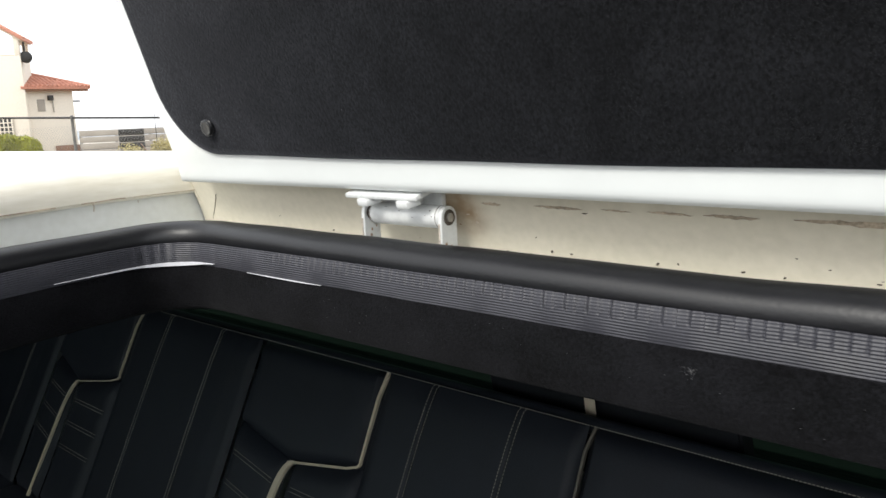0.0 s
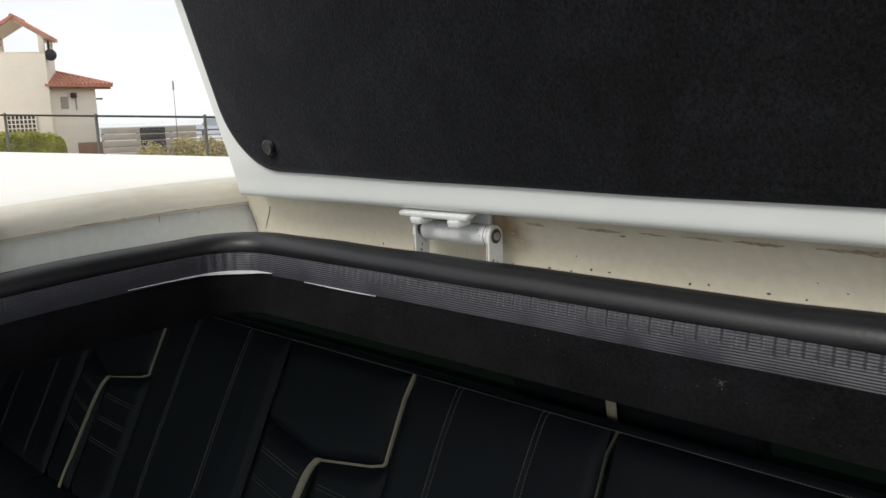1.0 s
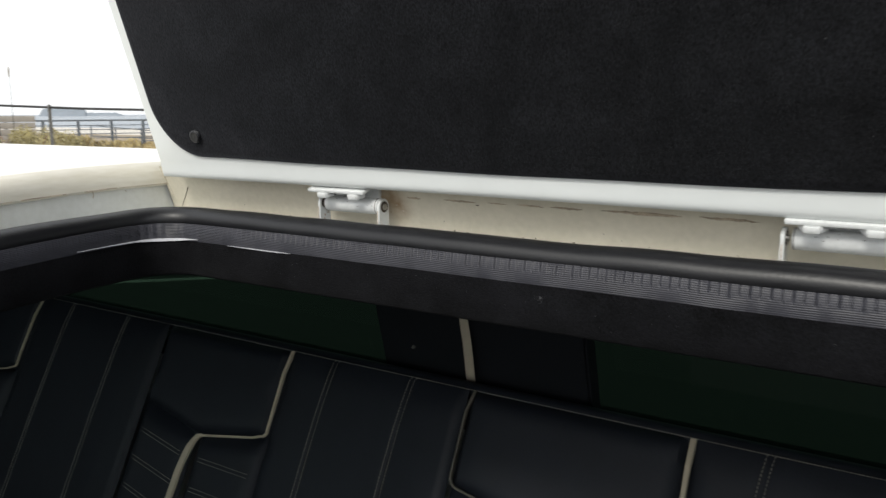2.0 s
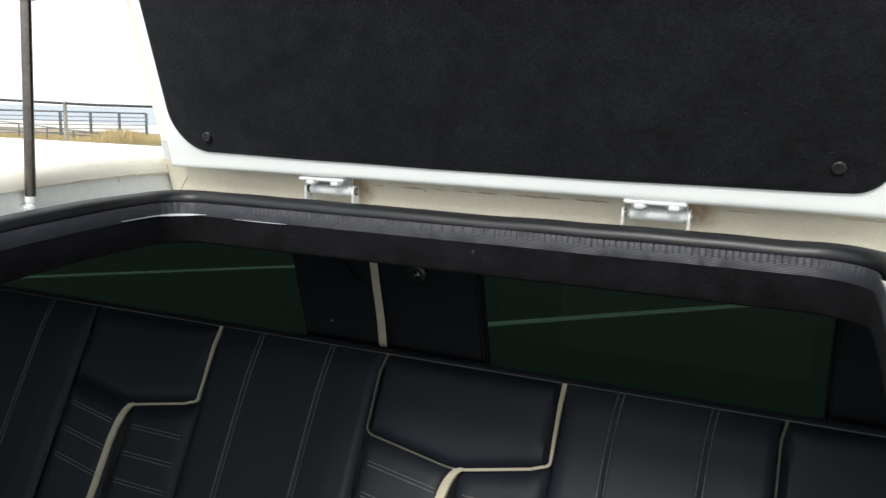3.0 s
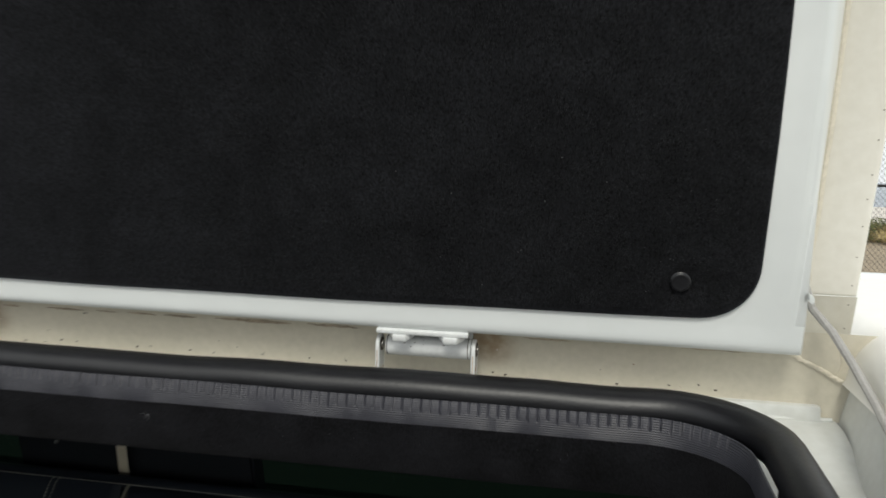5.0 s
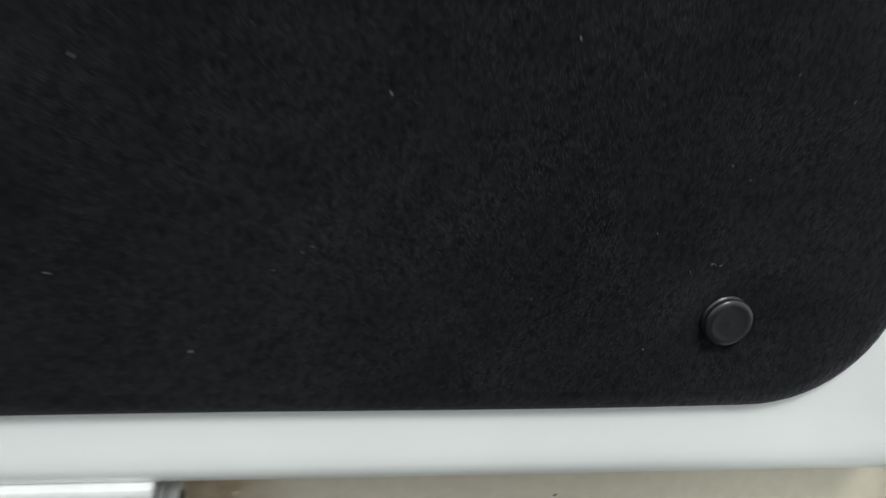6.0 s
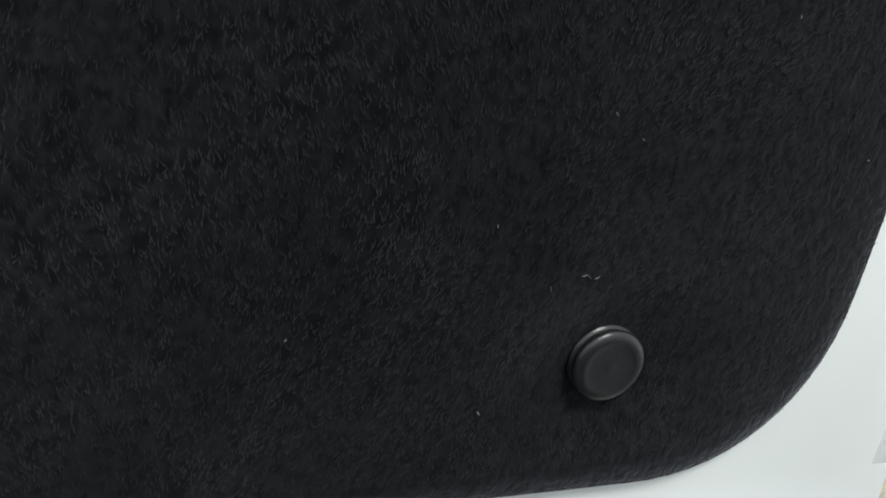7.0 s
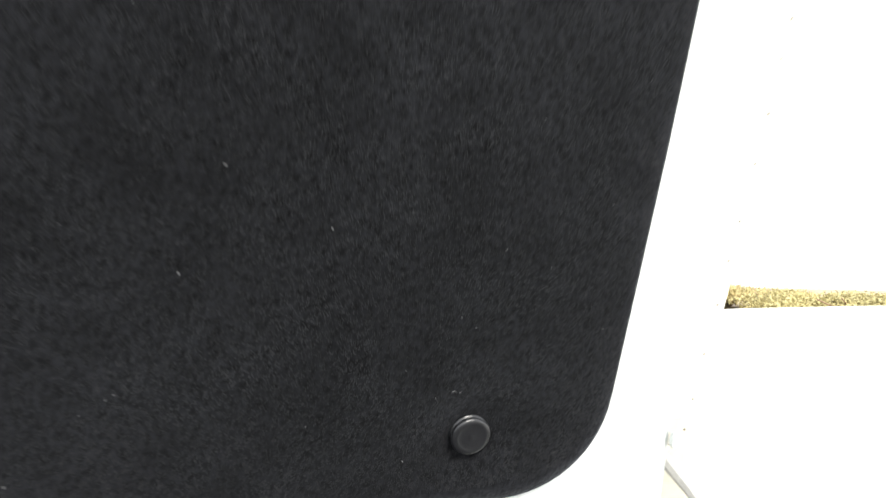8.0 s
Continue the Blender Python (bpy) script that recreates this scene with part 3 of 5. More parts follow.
for a, b in zip(rings, rings[1:]):
    for k in range(len(sec)):
        bm.faces.new((a[k], a[(k + 1) % len(sec)], b[(k + 1) % len(sec)], b[k]))
part("ribbed_band", bm, RIBBED, seal, "dark grey ribbed rubber band with short cross cuts")

# outer lip of the seal, standing free where the gutter is deeper
lip = [q for q in ring_path(-0.004, 1.612) if q[0].x > 0.5 and q[0].y < -0.055]
bm = bmesh.new()
rings = []
for i, (p, nrm) in enumerate(lip):
    a = min(1.0, i / 3)
    top = 0.004 * a - 0.006 * (1 - a)
    rings.append([bm.verts.new(p + nrm * o + Vector((0, 0, z))) for o, z in ((-0.0065, top - 0.003), (-0.004, top), (0.0, top), (0.0, -0.034), (-0.011, -0.034), (-0.0095, -0.016))])
for a, b in zip(rings, rings[1:]):
    for k in range(6):
        bm.faces.new((a[k], a[(k + 1) % 6], b[(k + 1) % 6], b[k]))
bm.faces.new(rings[0])
part("outer_lip", bm, RIBBED, seal, "grey rubber outer lip")

# carpeted edge of the headliner under the seal
lining = thing("hatch_lining", (0, -0.012, 1.56), "black carpeted lining of the hatch edge under the seal", "trim")
bm = bmesh.new()
sec = [(0.0, 0.0), (0.0006, -0.010), (0.0, -0.036), (-0.003, -0.042), (-0.012, -0.046), (-0.05, -0.046), (-0.05, -0.040), (-0.010, 0.0)]
sweep(bm, ring_path(0.0205, 1.5965), sec, True, lambda p: (0.0008 * noise.noise(p * 11), 0.0))
part("edge_carpet", bm, STRIP, lining)
# pale foam that shows where the band has lifted at one corner
bm = bmesh.new()
foam = [q for q in ring_path(0.0185, 1.5955) if q[0].x < -0.430 and q[0].y > -0.135]
rings = []
for i, (p, nrm) in enumerate(foam):
    h = 0.0032 * max(0.0, math.sin(math.pi * (i / (len(foam) - 1)) ** 1.4)) + 0.0002
    rings.append([bm.verts.new(p + nrm * 0.0045 + Vector((0, 0, 0.0035))), bm.verts.new(p + nrm * 0.0045 + Vector((0, 0, 0.0035 - h))),
                  bm.verts.new(p - nrm * 0.002 + Vector((0, 0, 0.0035 - h))), bm.verts.new(p - nrm * 0.002 + Vector((0, 0, 0.0035)))])
for a, b in zip(rings, rings[1:]):
    for k in range(4):
        bm.faces.new((a[k], a[(k + 1) % 4], b[(k + 1) % 4], b[k]))
FOAM = mat("pale_foam", (0.62, 0.62, 0.66), 0.85, var=0.08, big=60, fine=500)
part("foam_edge", bm, FOAM, lining, "pale foam edge showing below the band")
bm = bmesh.new()
n = 12
rings = []
for i in range(n + 1):
    x = -0.385 + 0.10 * i / n
    h = 0.00060 * math.sin(math.pi * (i / n) ** 1.3) + 0.0001
    rings.append([bm.verts.new(q) for q in ((x, -0.0137, 1.5964), (x, -0.0137, 1.5964 - h), (x, -0.008, 1.5964 - h), (x, -0.008, 1.5964))])
for a, b in zip(rings, rings[1:]):
    for k in range(4):
        bm.faces.new((a[k], a[(k + 1) % 4], b[(k + 1) % 4], b[k]))
part("foam_edge", bm, FOAM, lining, "pale foam edge showing below the band")


# ---- the open door ----
door = thing("hatch_door", lid(0, 0.02, -0.056), "open white roof hatch door lined with black suede", "car door")
RIM_L, RIM_R, RIM_B = -0.535, 0.548, -0.0555


def bend(off, b):
    """Past the roof's edge the door turns over towards its side part."""
    if b <= 0.74:
        return Vector((0, off, b))
    a = min((b - 0.74) / 0.30, radians(75))
    c = Vector((0, -0.30, 0.74))
    return c + Vector((0, (0.30 + off) * math.cos(a), (0.30 + off) * math.sin(a)))


def lidp(x, off, b):
    q = bend(off, b)
    return LID @ Vector((x + skew(x, b), q.y, q.z))


def door_shell(name, x0, x1, b0, b1, off0, off1, r, material, label=""):
    """A plate of the door, from off0 (inner) to off1, following its bend, with soft edges."""
    bs = [b0, b0 + r * 0.12, b0 + r * 0.3, b0 + r * 0.6, b0 + r] + [b0 + r + 0.003 * k for k in range(1, 6)] + [b0 + r + 0.015 + (0.74 - b0 - r - 0.015) * k / 8 for k in range(1, 9)] + [0.74 + (b1 - 0.74) * k / 12 for k in range(1, 13)]
    xs = [x0, x0 + r * 0.3, x0 + r] + [x0 + r + (x1 - x0 - r - 0.020) * k / 10 for k in range(1, 10)] + [x1 - d for d in (0.020, 0.016, 0.012, 0.0085, 0.0055, 0.003, 0.001, 0.0)]

    def inset(d):
        d = min(d, r) / r
        return r * (1 - math.sqrt(max(0, 1 - (1 - d) ** 2)))

    def turn(x, b):
        """One side of the frame slopes back, wider the further up; the other is just rounded off."""
        w = 0.004 + 0.014 * max(0.0, min(1.0, (b + 0.02) / 0.14))
        return 0.036 * max(0.0, 1 - (x1 - x) / w) ** 1.25 if off0 < 0.01 and x > x1 - 0.03 else 0.9 * inset(min(x - x0, x1 - x))
    bm = bmesh.new()
    def lip_out(b):
        u = max(0.0, min(1.0, (-0.030 - b) / 0.022))
        return 0.0016 * u * u * (3 - 2 * u) if off0 < 0.01 else 0.0

    def sag(x, b):
        """The foot of the frame hangs a little lower towards one end."""
        return 0.0042 * max(0.0, min(1.0, (x + 0.15) / 0.69)) * max(0.0, min(1.0, (-0.036 - b) / 0.019)) if off0 < 0.01 else 0.0
    front = [[bm.verts.new(lidp(x, off0 - lip_out(b) + max(inset(b - b0) * 0.9, turn(x, b)), b - sag(x, b))) for b in bs] for x in xs]
    back = [[bm.verts.new(lidp(x, off1, b - sag(x, b))) for b in bs] for x in xs]
    nx, nb = len(xs), len(bs)
    for i in range(nx - 1):
        for j in range(nb - 1):
            bm.faces.new((front[i][j], front[i + 1][j], front[i + 1][j + 1], front[i][j + 1]))
            bm.faces.new((back[i][j], back[i][j + 1], back[i + 1][j + 1], back[i + 1][j]))
    for i in range(nx - 1):
        for j in (0, nb - 1):
            bm.faces.new((front[i][j], back[i][j], back[i + 1][j], front[i + 1][j]))
    for j in range(nb - 1):
        for i in (0, nx - 1):
            bm.faces.new((front[i][j], front[i][j + 1], back[i][j + 1], back[i][j]))
    return part(name, bm, material, door, label)


door_shell("inner_frame", RIM_L, RIM_R, RIM_B, 1.05, 0.004, 0.050, 0.007, WHITE, "glossy white moulded inner frame")
door_shell("outer_skin", -0.5925, 0.592, -0.028, 1.06, 0.0505, 0.075, 0.003, SKIN, "white outer skin with a flange of rivet holes")
for s, x in ((-1, RIM_L - 0.001), (1, RIM_R + 0.0015)):
    bm = bmesh.new()
    tube(bm, [lidp(x + s * 0.002 * (0.5 + noise.noise((k * 0.7, s, 0))), 0.047, -0.03 + 0.74 * k / 40) for k in range(41)], 0.0035, 7)
    part("sealant_bead", bm, CAULK, door)
for xa, xb in ((0.556, 0.592), (-0.5925, -0.562)):
    bm = bmesh.new()
    grid(bm, lambda u, v: lidp(xa + (xb - xa) * u, 0.0506 + 0.001 * (1 - v) ** 2, -0.080 + 0.0525 * v), 3, 8)
    bmesh.ops.solidify(bm, geom=list(bm.faces), thickness=0.002)
    # left foot takes the whiter paint, for the cooler light on that side
    part("flange_foot", bm, SKIN if xa > 0 else WHITE, door, "lower end of the riveted flange")
# rivet holes along the flange
for x in (0.5862, -0.5888):
    for k in range(34):
        b = -0.06 + 0.0225 * k + 0.011 * noise.noise((k * 1.7, x, 3))
        bm = bmesh.new()
        lathe(bm, lidp(x + 0.0012 * noise.noise((k * 2.3, x, 1)), 0.0497, b), lidp(x, 0.0512, b), [(0, 0.00046), (1, 0.00046)], 8)
        part("rivet_hole", bm, RIVET_GRIME, door, "small dark rivet hole")
# bent chip on the frame's corner
bm = bmesh.new()
prism(bm, [lid(0.5420, 0.007, -0.006), lid(0.5470, 0.010, -0.010), lid(0.5485, 0.011, -0.014), lid(0.5470, 0.010, -0.017), lid(0.5425, 0.008, -0.013)], lid(0, -0.0030, 0) - lid(0, 0, 0))
bmesh.ops.bevel(bm, geom=list(bm.edges), offset=0.0008, segments=2, affect="EDGES")
part("bent_chip", bm, WHITE, door, "chipped corner of the white frame")


def panel_outline(inset):
    """The suede panel's edge: wide corner curves below, going on up round the bend."""
    x0, x1, b0, b1, rl, rr = -0.5135 + inset, 0.5071 - inset, -0.0305 + inset, 0.98 - inset, 0.070 - inset, 0.045 - inset
    pts = []
    for k in range(15):
        a = math.pi / 2 * k / 14
        pts.append((x0 + rl - rl * math.sin(math.pi / 2 - a), b0 + 0.0055 + rl - rl * math.sin(a)))
    for k in range(1, 30):
        u = k / 30
        pts.append((x0 + rl + (x1 - rr - x0 - rl) * u, b0 + 0.0055 * (1 - u) ** 2.5 - 0.0020 * math.sin(math.pi * u ** 1.3) + 0.0003 * math.sin(u * 25)))
    for k in range(15):
        a = math.pi / 2 * k / 14
        pts.append((x1 - rr + rr * math.sin(a) ** 0.93, b0 + rr - rr * math.cos(a) ** 0.93))
    for k in range(1, 20):
        pts.append((x1, b0 + rr + (b1 - b0 - rr) * k / 20))
    for k in range(0, 21):
        u = k / 20
        pts.append((x1 + (x0 - x1) * u, b1))
    for k in range(1, 20):
        pts.append((x0, b1 + (b0 + 0.0055 + rl - b1) * k / 20))
    return pts


CLIPS = ((-0.4415, 0.0024, 0.0055), (0.4497, 0.0, 0.0016))      # across, up, how far the head stands out


def dimple(x, b):
    """How far the suede is drawn in round the clips, and how it swells gently elsewhere."""
    d = 0.0
    for cx, cb, proud in CLIPS:
        r = math.hypot(x - cx, b - cb)
        d += (0.35 if proud > 0.003 else 1.0) * (0.0036 * math.exp(-(r / 0.0115) ** 2) + 0.0022 * math.exp(-(r / 0.0190) ** 2))
    return 0.0040 * math.tanh(d / 0.0040)


# the edge in rings; the middle in rows that follow the bend; the foot laid out flat round the clips, then raised to its place
bm = bmesh.new()
place = {}
rings = []
for ins, off in ((0.0, 0.0045), (0.0002, 0.0022), (0.0012, 0.0008), (0.003, 0.0001), (0.0052, -0.0004), (0.0072, -0.0006)):
    ring = []
    for x, b in panel_outline(ins):
        ring.append(bm.verts.new((x, b, 0)))
        place[ring[-1]] = lidp(x, off, b)
    rings.append(ring)
n = len(rings[0])
for a, b in zip(rings, rings[1:]):
    for k in range(n):
        bm.faces.new((a[k], a[(k + 1) % n], b[(k + 1) % n], b[k]))
inner = rings[-1]
bm.faces.new([inner[k] for k in range(77, 100)])
for k in range(1, 14):
    bm.faces.new((inner[78 - k], inner[98 + k], inner[99 + k], inner[77 - k]))
foot = list(range(112, n)) + list(range(0, 65))
fill = [bm.edges.get((inner[a], inner[b])) for a, b in zip(foot, foot[1:])] + [bm.edges.get((inner[112], inner[64]))]
for cx, cb, _ in CLIPS:
    prev = None
    for r in ((0.0235, 0.0205) if cx > 0 else ()) + (0.017, 0.014, 0.0115, 0.0095, 0.0075, 0.005):
        ring = []
        for k in range(48):
            a = 2 * math.pi * k / 48
            e = 1 + 0.06 * noise.noise((math.cos(a) * 2, math.sin(a) * 2, cx))
            x, b = cx + r * e * math.cos(a), cb + r * e * math.sin(a)
            ring.append(bm.verts.new((x, b, 0)))
            place[ring[-1]] = lidp(x, -0.0006 + dimple(x, b), b)
        if prev:
            for k in range(48):
                bm.faces.new((prev[k], prev[(k + 1) % 48], ring[(k + 1) % 48], ring[k]))
        else:
            fill += [bm.edges.new((ring[k], ring[(k + 1) % 48])) for k in range(48)]
        prev = ring
    bm.faces.new(prev)
bmesh.ops.triangle_fill(bm, edges=fill, use_beauty=True, normal=(0, 0, 1))
for v, q in place.items():
    v.co = q
part("suede_panel", bm, SUEDE, door, "black suede lining panel with rounded corners")
for cx, cb, proud in CLIPS:
    bm = bmesh.new()
    prof = [(-0.0062, 0.0050), (-0.0046, 0.0060), (-0.0038, 0.0067), (-0.0035, 0.0070), (-0.0031, 0.0071), (-0.0028, 0.0069), (-0.0026, 0.0066), (-0.0022, 0.0065), (-0.0018, 0.0069), (-0.0013, 0.0071), (-0.0008, 0.0070),
            (-0.00045, 0.0067), (-0.0002, 0.0063), (-0.00005, 0.0058), (0.0, 0.0053), (-0.00008, 0.0049), (-0.0002, 0.0044), (-0.00028, 0.0035), (-0.0003, 0.0020), (-0.0003, 0.0010), (-0.00024, 0.0006), (-0.00024, 0.0001)]
    lathe(bm, LID @ Vector((cx, -proud, cb)), LID @ Vector((cx, -proud - 1.0, cb)), [(h, 1.06 * q) for h, q in prof], 44)
    part("push_clip", bm, PLASTIC, door, "round black plastic push clip")

# ---- hinges ----


def build_hinge(x0, left, right):
    h = thing("hinge", lid(x0 + 0.04, 0.02, -0.06), "white painted steel hinge bolted under the hatch door", "hinge", "hinges of the hatch door")
    pl = Matrix.Translation(lid(x0, 0, -0.0578)) @ Matrix.Rotation(LEAN, 4, "X")
    bm = bmesh.new()
    box(bm, (0.0, 0.0015, -0.0032), (0.078, 0.036, 0.0010), 0.0012, pl)
    part("mounting_plate", bm, HINGE, h)
    for bx in (0.020, 0.063):
        bm = bmesh.new()
        q0, q1 = pl @ Vector((bx, 0.0095, -0.0031)), pl @ Vector((bx, 0.0095, -0.0092))
        lathe(bm, q0, q1, [(0, 0.0104), (0.15, 0.0110), (0.7, 0.0110), (0.92, 0.0105), (1, 0.0092)], 6)
        part("bolt_head", bm, HINGE, h)
    # web and barrel
    cy, cz = 0.046, 1.6480
    bm = bmesh.new()
    box(bm, (x0 + 0.012, cy + 0.000, cz + 0.004), (x0 + 0.078, cy + 0.005, cz + 0.022), 0.001)
    part("web", bm, HINGE, h)
    bm = bmesh.new()
    lathe(bm, (x0 + 0.012 + left, cy - 0.004, cz), (x0 + 0.078 + right, cy - 0.004, cz), [(0, 0.0080), (0.012, 0.0089), (0.988, 0.0089), (1, 0.0080)], 24)
    brl = part("barrel", bm, HINGE, h, "glossy white hinge barrel")
    for gx in (x0 + 0.0135 + left, x0 + 0.0755 + right):
        bm = bmesh.new()
        lathe(bm, (gx - 0.0005, cy - 0.004, cz), (gx + 0.0005, cy - 0.004, cz), [(0, 0.0085), (0.2, 0.00902), (0.8, 0.00902), (1, 0.0085)], 24)
        part("joint_ring", bm, GRIME_SHADE, brl, "dark joint at the barrel's end")
    for bx in (x0 + 0.0035 + left, x0 + 0.0785 + right):
        bm = bmesh.new()
        pts = [(bx, cy + 0.0055, FLOOR_Z - 0.002), (bx, cy - 0.0135, FLOOR_Z - 0.002)]
        for k in range(9):
            a = math.pi * k / 8
            pts.append((bx, cy - 0.004 - 0.0090 * math.cos(a), cz + 0.0090 * math.sin(a)))
        prism(bm, pts, (0.0036, 0, 0))
        bmesh.ops.bevel(bm, geom=list(bm.edges), offset=0.0006, segments=1, affect="EDGES")
        br = part("bracket", bm, HINGE, h, smooth=False)
        bm = bmesh.new()
        lathe(bm, (bx - 0.0012, cy - 0.004, cz), (bx + 0.0056, cy - 0.004, cz), [(0, 0.0022), (0.05, 0.0034), (0.95, 0.0034), (1, 0.0022)], 16)
        part("pin_end", bm, BARE, br, "bare steel pin end")
        # dark disc whose colour stands for the shade in the pin's recess
        bm = bmesh.new()
        lathe(bm, (bx - 0.0002, cy - 0.004, cz), (bx + 0.0040, cy - 0.004, cz), [(0, 0.0061), (0.5, 0.0064), (1, 0.0061)], 16)
        part("pin_shadow_gap", bm, GRIME_SHADE, br, "dark ring for the shaded gap round the pin")
        # rust flakes on the bracket's face
        rf = random.Random(int(bx * 10000))
        bm = bmesh.new()
        for _ in range(4):
            qy, qz, rr2 = cy - 0.004 + rf.uniform(-0.006, 0.005), cz - rf.uniform(0.010, 0.030), rf.uniform(0.0008, 0.0020)
            ph = rf.uniform(0, 6)
            prism(bm, [(bx + 0.0037, qy + 0.6 * rr2 * math.cos(a) * (1 + 0.3 * math.sin(2 * a + ph)), qz + rr2 * math.sin(a) * (1 + 0.3 * math.sin(3 * a + ph))) for a in (2 * math.pi * k / 10 for k in range(10))], (0.0003, 0, 0))
        part("rust_flake", bm, RUST, br, "brown rust flakes", "stuff", smooth=False)
        # worn edge where the paint has come off
        bm = bmesh.new()
        tube(bm, [(bx + 0.0018 + 0.0006 * noise.noise((k, bx, 0)), cy - 0.0137, cz - 0.004 - 0.036 * k / 8) for k in range(9)], 0.0006, 5)
        part("worn_edge", bm, STAINED, br, "rusty worn edge")
    # flaked paint along the barrel
    rnd = random.Random(int(x0 * 1000))
    bm = bmesh.new()
    for k in range(6):
        a = rnd.uniform(-0.2, 0.9)
        x = x0 + rnd.uniform(0.02, 0.074 + right)
        q = Vector((x, cy - 0.004 - 0.0089 * math.cos(a), cz + 0.0089 * math.sin(a)))
        w, hh = rnd.uniform(0.0004, 0.0016), rnd.uniform(0.0002, 0.0005)
        up = Vector((0, math.sin(a), math.cos(a))) * hh
        nrm = Vector((0, -math.cos(a), math.sin(a))) * 0.00015
        prism(bm, [q + Vector((-w, 0, 0)), q + up * -1, q + Vector((w, 0, 0)), q + up], nrm)
    part("flaked_paint", bm, GRIME_SHADE, h, "dark specks of flaked paint", "stuff", smooth=False)
    return h


build_hinge(-0.285, -0.003, 0.006)
build_hinge(0.209, -0.008, 0.0)

# chips and rust freckles on the hinge wall
random.seed(4)


def freckle(x, v, r, material, name):
    y = YW - 0.032 * v - 0.010 * (1 - v) ** 5
    z = FLOOR_Z + v * 0.078
    nrm = Vector((0, -0.92, 0.38)).normalized()
    bm = bmesh.new()
    p = Vector((x, y, z)) + nrm * 0.0003
    s = Vector((1, 0, 0))
    u = nrm.cross(s)
    k = 9
    ph = random.random() * 6
    pts = [p + (s * math.cos(a) * 1.25 + u * math.sin(a)) * r * (1 + 0.35 * math.sin(2 * a + ph)) for a in (2 * math.pi * i / k for i in range(k))]
    prism(bm, pts, nrm * 0.0004)
    return part(name, bm, material, limo, "", smooth=False)


for x in (-0.472, -0.439, -0.36, -0.162, -0.141, -0.122, -0.106, -0.041, -0.027, 0.014, 0.038, 0.087, 0.133, 0.168, 0.303, 0.314, 0.41, 0.453, 0.477, 0.491):
    freckle(x, 0.26 + random.uniform(-0.03, 0.03), random.uniform(0.0006, 0.00105), GRIME_SHADE, "rust_spot")
for k in range(14):
    freckle(random.uniform(-0.5, 0.53), random.uniform(0.15, 0.5), random.uniform(0.0003, 0.0007), random.choice((GRIME_SHADE, RUST)), "rust_spot")
freckle(-0.088, 0.68, 0.0013, GRIME_SHADE, "rust_spot")
for hx in (-0.196, 0.298):
    for k in range(5):
        freckle(hx + abs(random.gauss(0, 0.010)) + 0.004, random.uniform(0.5, 0.93), random.uniform(0.0005, 0.0012), STAINED, "rust_spot")
SCRAPE = mat("brown_scraped_paint", (0.42, 0.345, 0.26), 0.8, var=0.5, big=60, fine=500)
for x, ln, r in ((-0.175, 0.018, 0.0012), (-0.128, 0.040, 0.0011), (-0.075, 0.022, 0.0006), (-0.042, 0.030, 0.0009), (-0.006, 0.034, 0.0011), (0.046, 0.075, 0.0016), (0.135, 0.05, 0.0012), (0.33, 0.04, 0.0008), (0.46, 0.05, 0.0007)):
    # a thin smear on the wall, thickest in its middle
    bm = bmesh.new()
    rings = []
    for k in range(17):
        u = k / 16
        zc = 1.6584 + 0.0007 * noise.noise((x * 40, k * 0.5, 0)) - 0.0008 * u
        hh = r * math.sin(math.pi * min(1, max(0.02, u))) ** 0.6 * (1 + 0.5 * noise.noise((k * 0.9, x * 30, 2)))
        ring = []
        for dz, lift in ((-hh, 0), (-hh * 0.6, 0.00035), (hh * 0.6, 0.00035), (hh, 0)):
            v = (zc + dz - FLOOR_Z + 0.001) / 0.078
            ring.append(bm.verts.new((x + ln * u, YW - 0.032 * v - 0.010 * (1 - v) ** 5 - 0.0005 - lift, zc + dz)))
        rings.append(ring)
    for a, b in zip(rings, rings[1:]):
        for k in range(3):
            bm.faces.new((a[k], a[k + 1], b[k + 1], b[k]))
    part("paint_scrape", bm, SCRAPE, limo)
bm = bmesh.new()
tube(bm, [(-0.535, 0.0568, 1.652), (-0.541, 0.0595, 1.645), (-0.550, 0.0630, 1.636), (-0.561, 0.0670, 1.624)], 0.0004, 5)
part("paint_crack", bm, GRIME_SHADE, limo)
bm = bmesh.new()
tube(bm, [(-0.575, 0.055, 1.659), (-0.573, 0.060, 1.645), (-0.570, 0.066, 1.632), (-0.565, 0.070, 1.622)], 0.0013, 6)
part("sealant_bead", bm, CAULK, limo)
# broken line of grime along the lip of the roof edge
rnd = random.Random(5)
y = -0.74
while y < 0.04:
    ln = rnd.uniform(0.03, 0.12)
    bm = bmesh.new()
    tube(bm, [(XL + 0.0042, y + ln * k / 6, ROOF_Z - crown(y + ln * k / 6) - 0.0285 + 0.0006 * noise.noise((k * 0.7, y * 9, 0))) for k in range(7)], rnd.uniform(0.0004, 0.0008), 5)
    part("lip_grime", bm, SCRAPE, limo)
    y += ln + rnd.uniform(0.005, 0.03)
